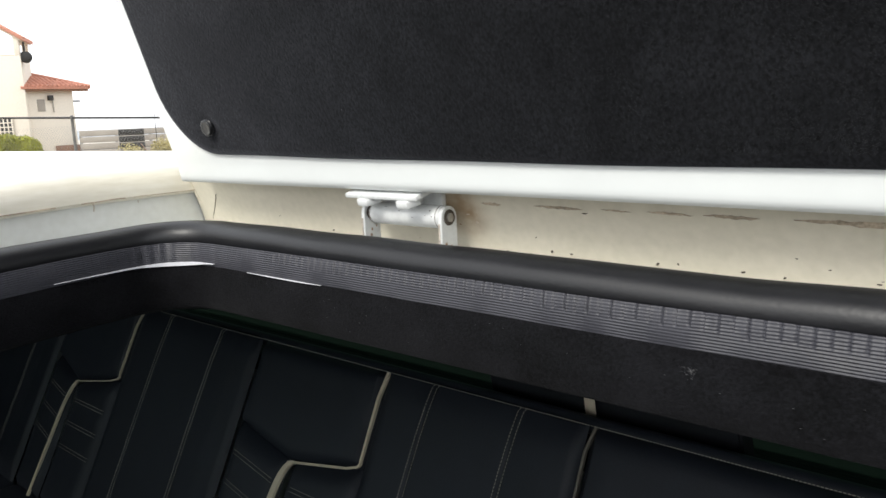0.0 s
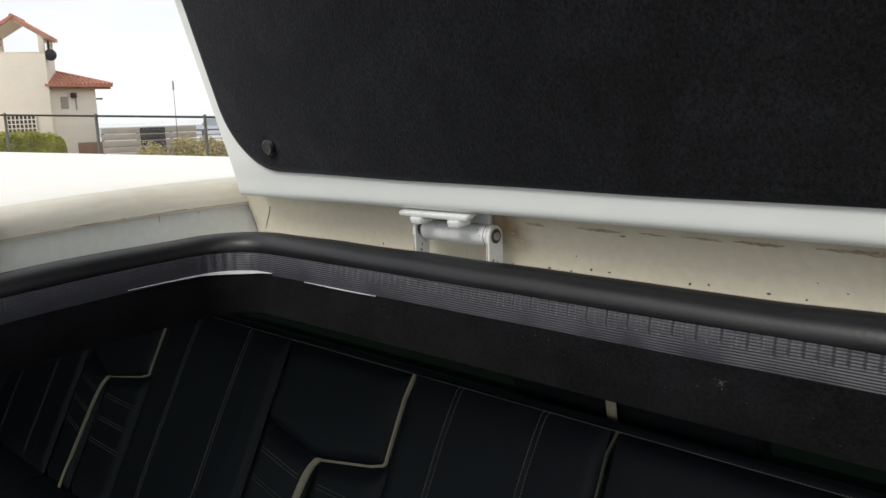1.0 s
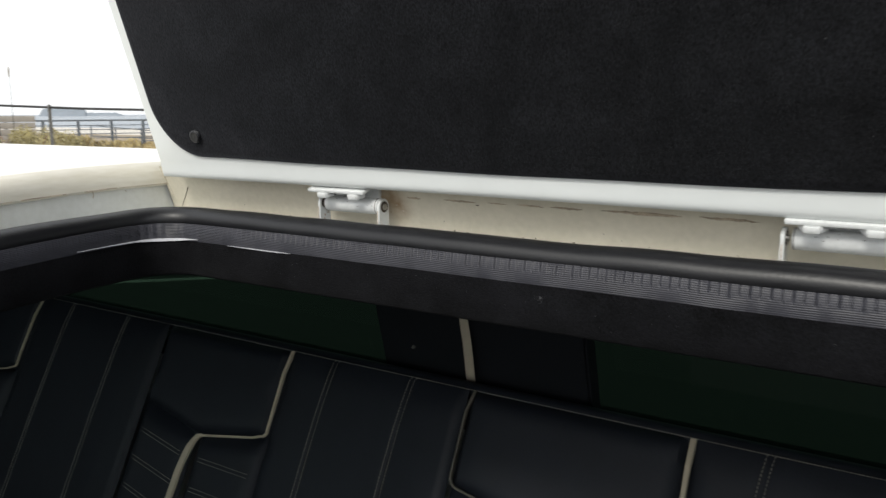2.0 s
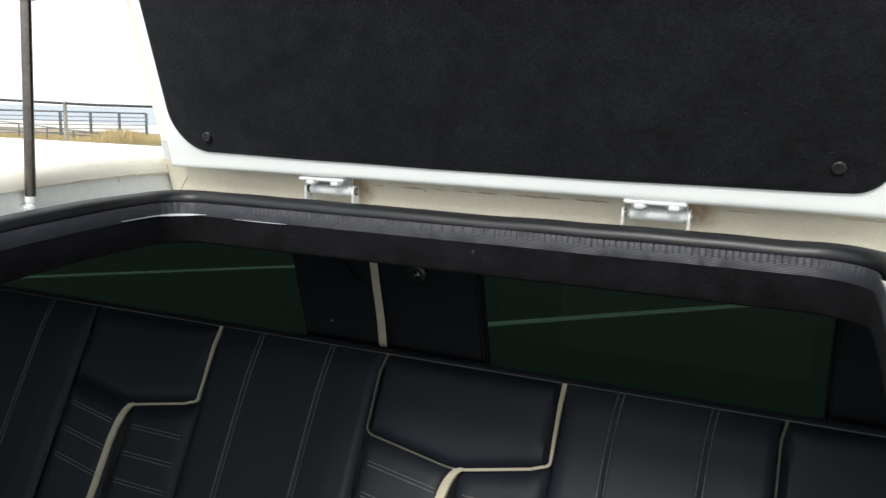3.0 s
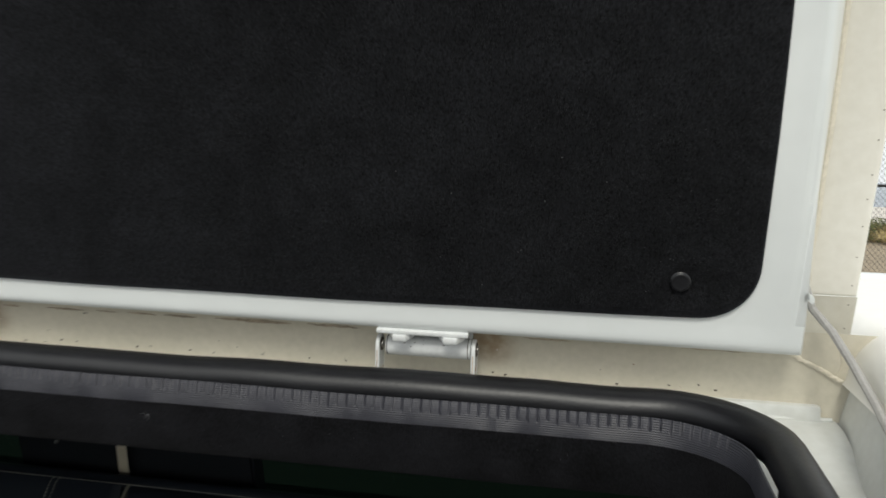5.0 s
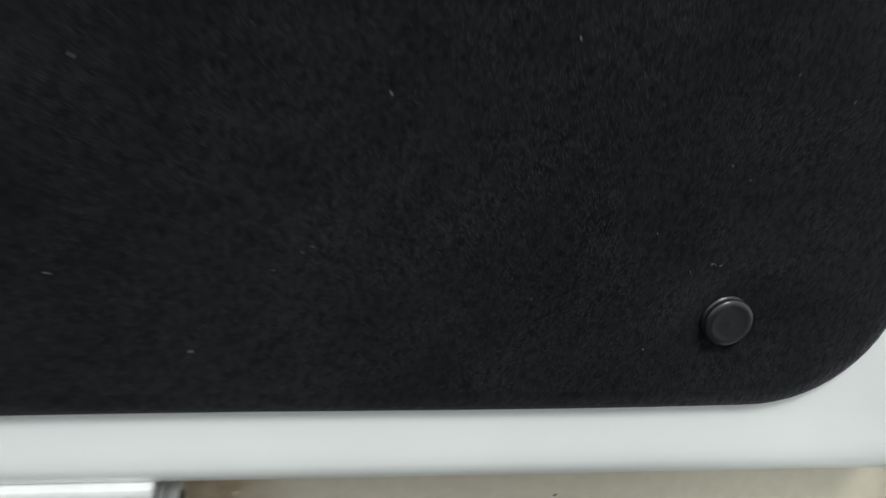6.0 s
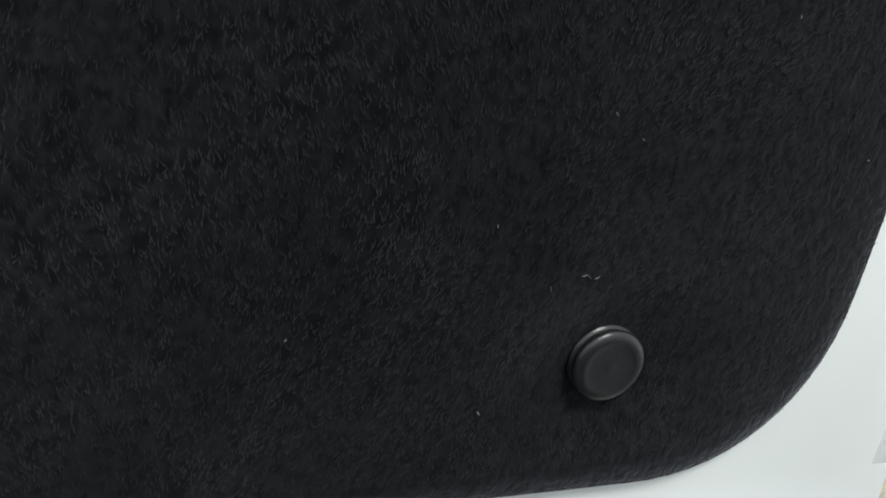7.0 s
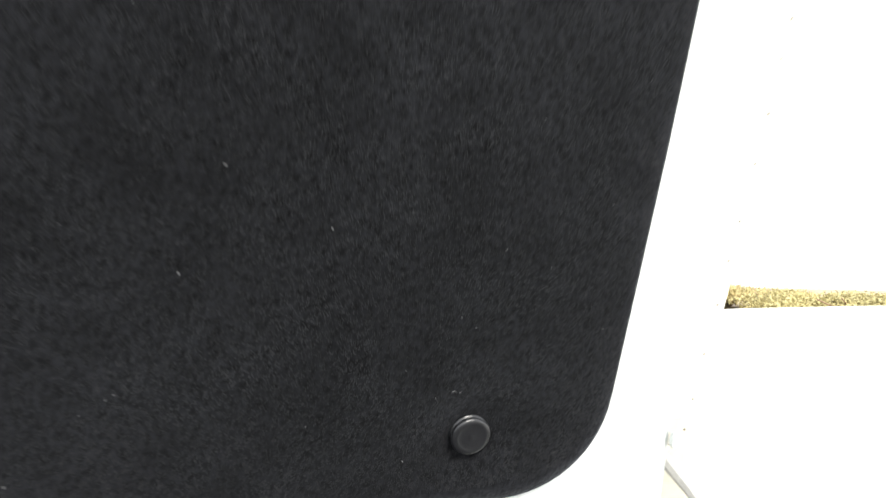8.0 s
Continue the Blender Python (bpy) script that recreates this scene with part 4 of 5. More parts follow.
# glossy lumpy sealant smeared along the foot of one gutter wall
bm = bmesh.new()
rings = []
for k in range(61):
    y = -0.215 - 0.50 * k / 60
    x = 0.583 + 0.033 * y
    z = FLOOR_Z - drop(y) - step_down(y)
    wd = (0.0125 + 0.0035 * noise.noise((y * 22, 3, 0)) + 0.003 * noise.noise((y * 70, 1, 0))) * min(1, k / 4)
    hh = 0.0030 + 0.0016 * noise.noise((y * 40, 9, 0))
    rings.append([bm.verts.new((x - wd * u + 0.001, y, z - 0.0008 + hh * f)) for u, f in ((-0.1, 1.8), (0.15, 1.1), (0.4, 0.75 + 0.4 * noise.noise((y * 60, 5, 0))), (0.65, 0.6), (0.9, 0.35), (1.0, 0.0))])
for a, b in zip(rings, rings[1:]):
    for k in range(5):
        bm.faces.new((a[k], a[k + 1], b[k + 1], b[k]))
part("sealant_fillet", bm, mat("glossy_white_sealant", (0.70, 0.70, 0.67), 0.16, var=0.08, big=40, fine=200, coat=0.5, tint=(0.55, 0.55, 0.51)), limo, "glossy smeared sealant along the gutter")
# dried water marks on the gutter floor beside the strut
for x, y, r in ((0.553, -0.215, 0.0016), (0.548, -0.262, 0.0012), (0.541, -0.15, 0.0010), (0.556, -0.235, 0.0012)):
    bm = bmesh.new()
    ph = rnd.uniform(0, 6)
    z = FLOOR_Z - drop(y) - step_down(y) + 0.0006
    prism(bm, [(x + 0.6 * r * math.cos(a) * (1 + 0.3 * math.sin(3 * a + ph)), y + 1.6 * r * math.sin(a) * (1 + 0.25 * math.sin(2 * a + ph)), z) for a in (2 * math.pi * k / 14 for k in range(14))], (0, 0, 0.0005))
    part("water_mark", bm, CONCRETE, limo, "", smooth=False)
# small marks in the left gutter wall
for y, z, h in ((-0.054, 1.649, 0.008), (-0.008, 1.650, 0.002), (-0.22, 1.63, 0.002)):
    bm = bmesh.new()
    tube(bm, [(XL + 0.0012, y, z - h / 2), (XL + 0.0012, y + 0.0006, z), (XL + 0.0012, y, z + h / 2)], 0.0005, 5)
    part("paint_chip", bm, SCRAPE, limo)

# ---- gas struts ----


def build_strut(ball, low, stud_dir, joint, long):
    """joint: the end fitting's finish; long: its length."""
    ball, low = Vector(ball), Vector(low)
    d = (low - ball).normalized()
    s = thing("gas_strut", ball, "black gas strut with a steel rod holding the hatch open", "gas strut", "struts of the hatch door")
    bm = bmesh.new()
    lathe(bm, low, low + d * 0.40, [(0, 0.0085), (0.003, 0.0125), (0.010, 0.0142), (0.016, 0.0142), (0.088, 0.0142), (0.0935, 0.0142), (0.0945, 0.0137), (0.0955, 0.0137), (0.0965, 0.0138), (0.104, 0.0138), (0.98, 0.0138), (1, 0.011)], 28)
    part("cylinder", bm, CYL, s, "glossy black cylinder")
    bm = bmesh.new()
    rod(bm, ball + d * (long - 0.004), low + d * 0.01, 0.0072, 20)
    part("piston_rod", bm, ROD, s, "dulled steel rod")
    bm = bmesh.new()
    lathe(bm, ball + d * min(0.008, long * 0.3), ball + d * long, [(0, 0.0066), (0.2, 0.0077), (0.95, 0.0077), (1, 0.0072)], 18)
    part("end_fitting", bm, joint, s, "zinc-plated end fitting" if joint is CHROME else "white-painted end fitting")
    bm = bmesh.new()
    bmesh.ops.create_uvsphere(bm, u_segments=20, v_segments=12, radius=0.0112 if joint is CHROME else 0.0070, matrix=Matrix.Translation(ball))
    part("ball_socket", bm, joint, s, "round ball socket")
    bm = bmesh.new()
    e, f = ball + Vector(stud_dir), 1.0 if joint is CHROME else 0.5
    lathe(bm, ball, e, [(t, r * f) for t, r in ((0, 0.005), (0.42, 0.005), (0.5, 0.0075), (0.72, 0.0095), (0.74, 0.0125), (1, 0.0125))], 14)
    part("ball_stud", bm, CYL if joint is CHROME else HINGE, s, "ball stud")
    return s


build_strut((0.560, -0.178, 1.594), (0.556, -0.227, 1.889), (0.026, 0.0, 0.002), CHROME, 0.034)
build_strut((-0.569, -0.221, 1.622), (-0.565, -0.214, 1.901), (-0.012, -0.002, -0.004), HINGE, 0.014)
for x, s in ((0.56, 1), (-0.565, -1)):
    b = thing("strut_bracket", (x, -0.29, 2.26), "white steel bracket between strut and hatch door", "bracket")
    bm = bmesh.new()
    box(bm, (x - 0.004, -0.345, 2.245), (x + 0.004, -0.115, 2.300), 0.002)
    part("plate", bm, HINGE, b)
# washer hose at the foot of the door
hose = thing("cable_sleeve", (0.57, -0.03, 1.61), "grey plastic cable sleeve running from the door into the gutter", "cable")
bm = bmesh.new()
hp = [lid(0.545, 0.035, -0.006), Vector((0.553, 0.035, 1.700)), Vector((0.566, 0.025, 1.684)), Vector((0.576, 0.005, 1.664)), Vector((0.581, -0.03, 1.645)), Vector((0.582, -0.07, 1.628)), Vector((0.583, -0.10, 1.590))]
tube(bm, hp, 0.0032, 8)
part("sleeve", bm, mat("grey_plastic_sleeve", (0.36, 0.35, 0.33), 0.5, var=0.15, big=60, fine=400), hose)
twig = thing("dry_twig", (0.565, -0.19, 1.573), "short rusty dry twig lying in the gutter", "twig")
bm = bmesh.new()
tube(bm, [(0.556, -0.200, 1.5745), (0.563, -0.193, 1.5752), (0.572, -0.188, 1.575), (0.579, -0.186, 1.5745)], 0.0011, 5)
tube(bm, [(0.563, -0.193, 1.575), (0.568, -0.182, 1.576), (0.570, -0.175, 1.5752)], 0.0009, 5)
part("stem", bm, RUST, twig)

# ---- bench seats along the far side ----
TOP, DOWN, OUT = Vector((0.012, 0.862, 1.112)), Vector((0, -0.455, -0.890)), Vector((0, -0.890, 0.455))


def seat_pt(x, w, h=0.0):
    return TOP + Vector((x, 0, 0)) + DOWN * w + OUT * h


def puff(d, e, p):
    d = max(0.0, min(1.0, d / e))
    return p * math.sqrt(max(0.0, 1 - (1 - d) ** 2))


def cushion(name, x0, x1, top, bottom, parent, e=0.04, h=0.022, nu=24, nv=18, dx=None):
    """A stuffed leather panel between two curves of w over x."""
    bm = bmesh.new()

    def fn(u, v):
        x = x0 + (x1 - x0) * u
        a, b = top(x), bottom(x)
        w = a + (b - a) * v
        hh = min(puff(min(x - x0, x1 - x), e, h), puff(min(w - a, b - w), e, h))
        hh += 0.0012 * noise.noise((x * 14, w * 14, 0))
        return seat_pt(x + (dx(w) if dx else 0), w, hh)
    grid(bm, fn, nu, nv)
    return part(name, bm, LEATHER, parent)


def strap(bm, pts, widths, lift=0.003, depth=0.004):
    """A flat strip of leather through points (x, w, h) on the backrest."""
    rings = []
    for i, (x, w, h) in enumerate(pts):
        u = i / (len(pts) - 1)
        width = widths(u) if callable(widths) else widths[0] + (widths[1] - widths[0]) * u
        x2, w2, _ = pts[min(i + 1, len(pts) - 1)]
        x1, w1, _ = pts[max(i - 1, 0)]
        t = Vector((x2 - x1, w2 - w1)).normalized()
        nx, nw = -t.y, t.x
        r = []
        for s, l in ((-0.5, 0), (-0.42, 1), (0, 1.25), (0.42, 1), (0.5, 0)):
            r.append(bm.verts.new(seat_pt(x + nx * s * width, w + nw * s * width, h + lift * l - (depth if l == 0 else 0))))
        rings.append(r)
    for a, b in zip(rings, rings[1:]):
        for k in range(4):
            bm.faces.new((a[k], a[k + 1], b[k + 1], b[k]))
    return bm


def stitches(parent, pts, h, step=0.0065):
    bm = bmesh.new()
    for (xa, wa), (xb, wb) in zip(pts, pts[1:]):
        L = math.hypot(xb - xa, wb - wa)
        k = max(1, int(L / step))
        for i in range(k):
            u, v = i / k, (i + 0.68) / k
            (xp, wp), (xq, wq) = (xa + (xb - xa) * u, wa + (wb - wa) * u), (xa + (xb - xa) * v, wa + (wb - wa) * v)
            p, q = seat_pt(xp, wp, h(xp, wp) if callable(h) else h), seat_pt(xq, wq, h(xq, wq) if callable(h) else h)
            s = (q - p).cross(OUT).normalized() * 0.0009
            f = [bm.verts.new(c) for c in (p - s, q - s, q + s, p + s)]
            t = [bm.verts.new(c + OUT * 0.0009) for c in (p - s * 0.5, q - s * 0.5, q + s * 0.5, p + s * 0.5)]
            bm.faces.new(t)
            for j in range(4):
                bm.faces.new((f[j], f[(j + 1) % 4], t[(j + 1) % 4], t[j]))
    return part("stitching", bm, STITCH, parent, "pale twin stitching", "stuff", smooth=False)


def seat_unit(xa, xb, xc, drop_l, drop_m, drop_r, xm, foot, slim=1.0, edged=True):
    """A backrest: head block from xa to xb with a chevron below it, then a plain panel on to xc."""
    s = thing("bench_seat", (0.5 * (xa + xc), 0.6, 0.26), "black leather bench seat with cream piping and pale stitching", "seat", "bench seats along the windows")
    W = 0.74

    def low(x):
        return drop_l + (drop_m - drop_l) * (x - xa) / (xm - xa) if x < xm else drop_m + (drop_r - drop_m) * (x - xm) / (xb - xm)
    zero = lambda x: 0.0
    cushion("head_block", xa, xb, zero, low, s, e=0.045, h=0.030)
    # under the chevron two ribbed panels beside the cream band
    p0, p1, p2 = Vector((xm + 0.028, low(xm + 0.028))), Vector((xm - 0.014, drop_m + 0.002)), Vector((xm - 0.012 + (foot - xm) * 0.35, drop_m + 0.115))
    band = [p0 * (1 - u) ** 2 + p1 * 2 * u * (1 - u) + p2 * u * u for u in (k / 12 for k in range(13))]
    band += [p2.lerp(Vector((foot, W)), k / 8) for k in range(1, 9)]
    for nm, x0, x1 in (("lower_panel", xa, xm - 0.015), ("lower_panel", xm + 0.010, xb)):
        lp = cushion(nm, x0, x1, low, lambda x: W, s, e=0.05, h=0.024)
        for w in (drop_m + 0.055, drop_m + 0.135, drop_m + 0.215):
            for dw in (0, 0.010):
                slope = 0.03 if x0 < xm - 0.1 else 0.0
                stitches(lp, [(x0 + 0.03, w + dw - slope), (x1 - 0.02, w + dw)], 0.0245)
    bm = bmesh.new()
    strap(bm, [(x, w, 0.022) for x, w in band], lambda u: slim * (0.008 + 0.018 * min(1.0, u / 0.36) ** 0.75))
    part("cream_band", bm, PIPING, s, "broad cream leather band")
    # piping down the side of the head block, round its corner and along its foot
    R = 0.018
    run = [(xb + 0.001, 0.002 + (drop_r - R - 0.002) * k / 10, 0.012 + 0.012 * min(1, k / 3)) for k in range(11)]
    run += [(xb + 0.001 - R + R * math.cos(a), drop_r - R + R * math.sin(a), 0.022) for a in (math.pi / 2 * k / 6 for k in range(1, 7))]
    run += [(x, low(x) + 0.001, 0.019) for x in (xb - R + (xm - xb + R) * k / 8 for k in range(1, 9))]
    bm = bmesh.new()
    strap(bm, run, lambda u: slim * (0.0135 - 0.0057 * min(1.0, u / 0.42)))
    part("piping", bm, PIPING, s, "cream leather piping")
    run = [(xa + 0.010 * max(0, 1 - k / 3), 0.001 + (drop_l - 0.022) * k / 12, 0.010 + 0.006 * min(1, k / 3)) for k in range(13)]
    corner = [Vector((xa, drop_l - 0.021)), Vector((xa, drop_l)), Vector((xa + 0.026, low(xa + 0.026)))]
    run += [(*(corner[0] * (1 - u) ** 2 + corner[1] * 2 * u * (1 - u) + corner[2] * u * u), 0.016) for u in (k / 5 for k in range(1, 6))]
    run += [(x, low(x), 0.016) for x in (xa + 0.026 + (xm + 0.01 - xa - 0.026) * k / 7 for k in range(1, 8))]
    if edged:
        bm = bmesh.new()
        strap(bm, run, lambda u: 0.0075 - 0.0030 * min(1.0, u / 0.3) + 0.0015 * u)
        part("piping", bm, THIN_PIPING, s, "thin grey-cream piping")
    # plain panel, fuller towards its far edge, with two shallow seams and twin stitching
    def lean(w):
        return 0.0185 * (1 - math.exp(-max(0.0, w) / 0.10))
    seams = (xb + 0.29 * (xc - xb), xb + 0.72 * (xc - xb))

    def panel_h(x, w):
        u = (x - xb) / (xc - xb)
        hh = min(puff(min(x - xb, xc - x), 0.05, 0.024 + 0.012 * max(0, u - 0.7) / 0.3), puff(min(w, W - w) + 0.004, 0.035, 0.03))
        for q in seams:
            hh -= 0.0045 * math.exp(-((x - q + lean(w)) / 0.005) ** 2)
        return hh + 0.0010 * noise.noise((x * 14, w * 14, 0))
    bm = bmesh.new()
    grid(bm, lambda u, v: seat_pt(xb + 0.004 + (xc - xb - 0.008) * u, W * v, panel_h(xb + 0.004 + (xc - xb - 0.008) * u, W * v)), 110, 20)
    bp_ = part("backrest_panel", bm, LEATHER, s)
    for q in seams:
        for dx in (-0.007, 0.007):
            pts = [(q + dx - lean(w), w) for w in [0.002 + 0.0305 * k for k in range(24)]]
            stitches(bp_, pts, lambda x, w: panel_h(x, w) + 0.0003)
    # top roll and its stitch line
    bm = bmesh.new()
    tube(bm, [TOP + Vector((x, 0.012, -0.006)) for x in (xa - 0.001, xa + 0.1, xb, xc - 0.1, xc + 0.001)], 0.019, 12)
    part("top_roll", bm, LEATHER, s)
    stitches(s, [(xa, 0.002), (xc, 0.002)], 0.0165)
    # seat cushion and plinth
    bm = bmesh.new()
    box(bm, (xa + 0.002, 0.10, 0.331), (xc - 0.002, 0.545, 0.46), 0.035, None, 3)
    part("seat_cushion", bm, LEATHER, s)
    bm = bmesh.new()
    box(bm, (xa + 0.002, 0.14, 0.262), (xc - 0.002, 0.86, 0.330), 0.004)
    part("plinth", bm, BLACKTRIM, s)
    return s


seat_unit(-0.577, -0.070, 0.433, 0.219, 0.264, 0.212, -0.313, -0.345)
# units on the left: cream strips narrowed, thin piping dropped for the dimness there
seat_unit(-1.640, -1.138, -0.577, 0.235, 0.285, 0.238, -1.390, -1.425, 0.85, False)
seat_unit(-2.820, -2.325, -1.640, 0.25, 0.315, 0.258, -2.61, -2.66, 0.55, False)
seat_unit(-4.05, -3.50, -2.820, 0.25, 0.315, 0.258, -3.81, -3.86, 0.55, False)
seat_unit(0.433, 0.936, 1.46, 0.219, 0.264, 0.212, 0.70, 0.67)

# seat belt on the pillar
belt = thing("seat_belt", (-0.60, 0.915, 1.12), "cream seat belt hanging on the black window pillar", "seat belt")
bm = bmesh.new()
bp = [(-0.665, 0.918, 1.50), (-0.648, 0.916, 1.40), (-0.632, 0.914, 1.30), (-0.612, 0.910, 1.20), (-0.596, 0.905, 1.09)]
vs = []
for x, y, z in bp:
    vs.append([bm.verts.new((x - 0.014, y, z)), bm.verts.new((x + 0.014, y - 0.006, z)), bm.verts.new((x + 0.014, y - 0.0045, z)), bm.verts.new((x - 0.014, y + 0.0015, z))])
for a, b in zip(vs, vs[1:]):
    for k in range(4):
        bm.faces.new((a[k], a[(k + 1) % 4], b[(k + 1) % 4], b[k]))
part("webbing", bm, BELT, belt)
bm = bmesh.new()
lathe(bm, (-0.505, 0.922, 1.335), (-0.505, 0.908, 1.333), [(0, 0.030), (0.6, 0.030), (0.9, 0.026), (1, 0.019), (0.75, 0.016), (0.7, 0.002)], 24)
part("anchor_cover", bm, PLASTIC, belt, "round black plastic anchor cover")
bm = bmesh.new()
lathe(bm, (-0.505, 0.914, 1.334), (-0.505, 0.905, 1.332), [(0, 0.010), (0.6, 0.010), (1, 0.006)], 6)
part("anchor_bolt", bm, CHROME, belt, "steel anchor bolt")
bm = bmesh.new()
lathe(bm, (-0.78, 0.924, 1.165), (-0.78, 0.918, 1.165), [(0, 0.005), (1, 0.003)], 10)
part("trim_screw", bm, BARE, belt)
bm = bmesh.new()
tube(bm, [(-0.742, 0.921, 1.342), (-0.728, 0.916, 1.327), (-0.700, 0.914, 1.303), (-0.676, 0.920, 1.284)], 0.007, 8)
part("belt_guide", bm, BLACKTRIM, belt, "dark plastic belt guide")

# ---- beyond the parking lot ----


def fence_run(xa, xb, h_of, label, rails, spacing, r=0.0035, last=1, wire=None):
    f = thing("chain_link_fence", (xa, fence_y(xa), 0), label, "fence", "fence along the parking lot")
    d = Vector((1, 0.261, 0)).normalized()
    n = max(1, round((xb - xa) / (d.x * spacing)))
    for k in range(n + last):
        x = xa + (xb - xa) * k / n
        bm = bmesh.new()
        lathe(bm, (x, fence_y(x), -0.02), (x, fence_y(x), h_of(x) + 0.05), [(0, 0.029), (0.985, 0.029), (0.99, 0.035), (1, 0.018)], 10)
        part("post", bm, PALEPOST if abs(x + 9.99) < 0.2 else POSTMAT if xa < -4 and h_of(xa) < 2.5 else GALV, f)
    for share in rails:
        bm = bmesh.new()
        tube(bm, [(x, fence_y(x), h_of(x) * share) for x in (xa + (xb - xa) * k / 12 for k in range(13))], 0.021, 8)
        part("rail", bm, GALV, f)
    verts, faces = [], []
    step = 0.085
    L = (xb - xa) / d.x
    p0 = Vector((xa, fence_y(xa) - 0.045, 0.03))
    hh = min(h_of(xa), h_of(xb))
    k = -int(hh / step)
    while k * step < L:
        for sg in (1, -1):
            a, b = k * step, k * step + hh
            za, zb = (0, hh) if sg > 0 else (hh, 0)
            if a < 0:
                za += sg * (0 - a)
                a = 0
            if b > L:
                zb -= sg * (b - L)
                b = L
            if b - a > 0.02:
                base = len(verts)
                dy = Vector((0, 0.004 * sg, 0))
                for s, z in ((a, za), (b, zb)):
                    q = p0 + d * s + Vector((0, 0, z)) + dy
                    verts += [q + Vector((0, -r, 0)), q + Vector((0, r, r)), q + Vector((0, r, -r))]
                for i in range(3):
                    faces.append((base + i, base + (i + 1) % 3, base + 3 + (i + 1) % 3, base + 3 + i))
        k += 1
    raw("mesh", verts, faces, wire or WIRE, f, "wire diamond mesh", "stuff")
    return f


X_POST = 1.90
LOW_LABEL = "low chain-link fence with dark steel posts and rails"
# this run's wire is paler: the mesh's highlights are put into its colour
fence_run(-35.91, -4.23, lambda x: 1.785 + 0.036 * min(10.0, max(0.0, -10.5 - x)), LOW_LABEL, (1.0,), 2.976, 0.0010, 1, PALEWIRE)
fence_run(-4.22, X_POST - 0.062, lambda x: 1.69, LOW_LABEL, (1.0, 0.84), 2.8, 0.0028)
tall = fence_run(X_POST, 5.0, lambda x: 2.92, "tall chain-link fence with dark steel posts", (1.0, 0.60), 3.0)
bm = bmesh.new()
rod(bm, (X_POST + 0.11, fence_y(X_POST + 0.11) - 0.05, 0.05), (X_POST + 0.11, fence_y(X_POST + 0.11) - 0.05, 2.86), 0.010, 6)
part("tension_bar", bm, GALV, tall)
for k in range(9):
    z = 0.25 + 0.32 * k
    bm = bmesh.new()
    lathe(bm, (X_POST, fence_y(X_POST), z - 0.02), (X_POST, fence_y(X_POST), z + 0.02), [(0, 0.031), (0.2, 0.037), (0.8, 0.037), (1, 0.031)], 10)
    box(bm, (X_POST + 0.03, fence_y(X_POST) - 0.045, z - 0.014), (X_POST + 0.13, fence_y(X_POST) - 0.035, z + 0.014), 0.002)
    part("tension_band", bm, GALV, tall)


def leaf_mass(name, at, size, n, leaf, material, label, category, seed, up=0.0, extra=None):
    """A low plant: woody stems, and a crown of many single leaves with an uneven outline."""
    rnd = random.Random(seed)
    t = thing(name, at, label, category)
    at = Vector(at)
    bm = bmesh.new()
    for k in range(7):
        e = at + Vector((rnd.uniform(-0.4, 0.4) * size[0], rnd.uniform(-0.4, 0.4) * size[1], size[2] * rnd.uniform(0.5, 0.8)))
        tube(bm, [at + Vector((rnd.uniform(-0.2, 0.2) * size[0], 0, -0.04)), at.lerp(e, 0.5) + Vector((rnd.uniform(-0.05, 0.05), 0, 0)), e], 0.015, 5)
    part("stems", bm, BRICKBASE, t)
    lobes = [(rnd.uniform(-0.5, 0.5), rnd.uniform(-0.5, 0.5), rnd.uniform(0.35, 1.0), rnd.uniform(0.22, 0.42)) for _ in range(16)]

    def scatter(count, scale):
        verts, faces = [], []
        for _ in range(count):
            lx, ly, lz, lr = rnd.choice(lobes)
            v = Vector((rnd.gauss(0, 1), rnd.gauss(0, 1), rnd.gauss(0, 1))).normalized() * (rnd.random() ** 0.4) * lr
            p = at + Vector(((lx + v.x) * size[0] * 0.62, (ly + v.y) * size[1] * 0.62, max(0.02, (lz * 0.66 + v.z * 0.9) * size[2])))
            a = Vector((rnd.gauss(0, 1), rnd.gauss(0, 1), rnd.gauss(0, 1) + up * 2)).normalized()
            b = a.cross(Vector((rnd.gauss(0, 1), rnd.gauss(0, 1), rnd.gauss(0, 1)))).normalized()
            s = scale * rnd.uniform(0.6, 1.4)
            k = len(verts)
            verts += [p - a * s, p + b * s * 0.35, p + a * s, p - b * s * 0.35]
            faces.append((k, k + 1, k + 2, k + 3))
        return verts, faces
    raw("crown", *scatter(n, leaf), material, t, "", "stuff")
    if extra:
        raw("flowers", *scatter(extra[0], leaf * 0.9), extra[1], t, "", "stuff")
    return t


def polar(az, d, z=0.0):
    """A place at an azimuth from +y (degrees, to the right) and a distance from the hatch."""
    a = radians(az)
    return (0.45 + d * math.sin(a), -0.9 + d * math.cos(a), z)


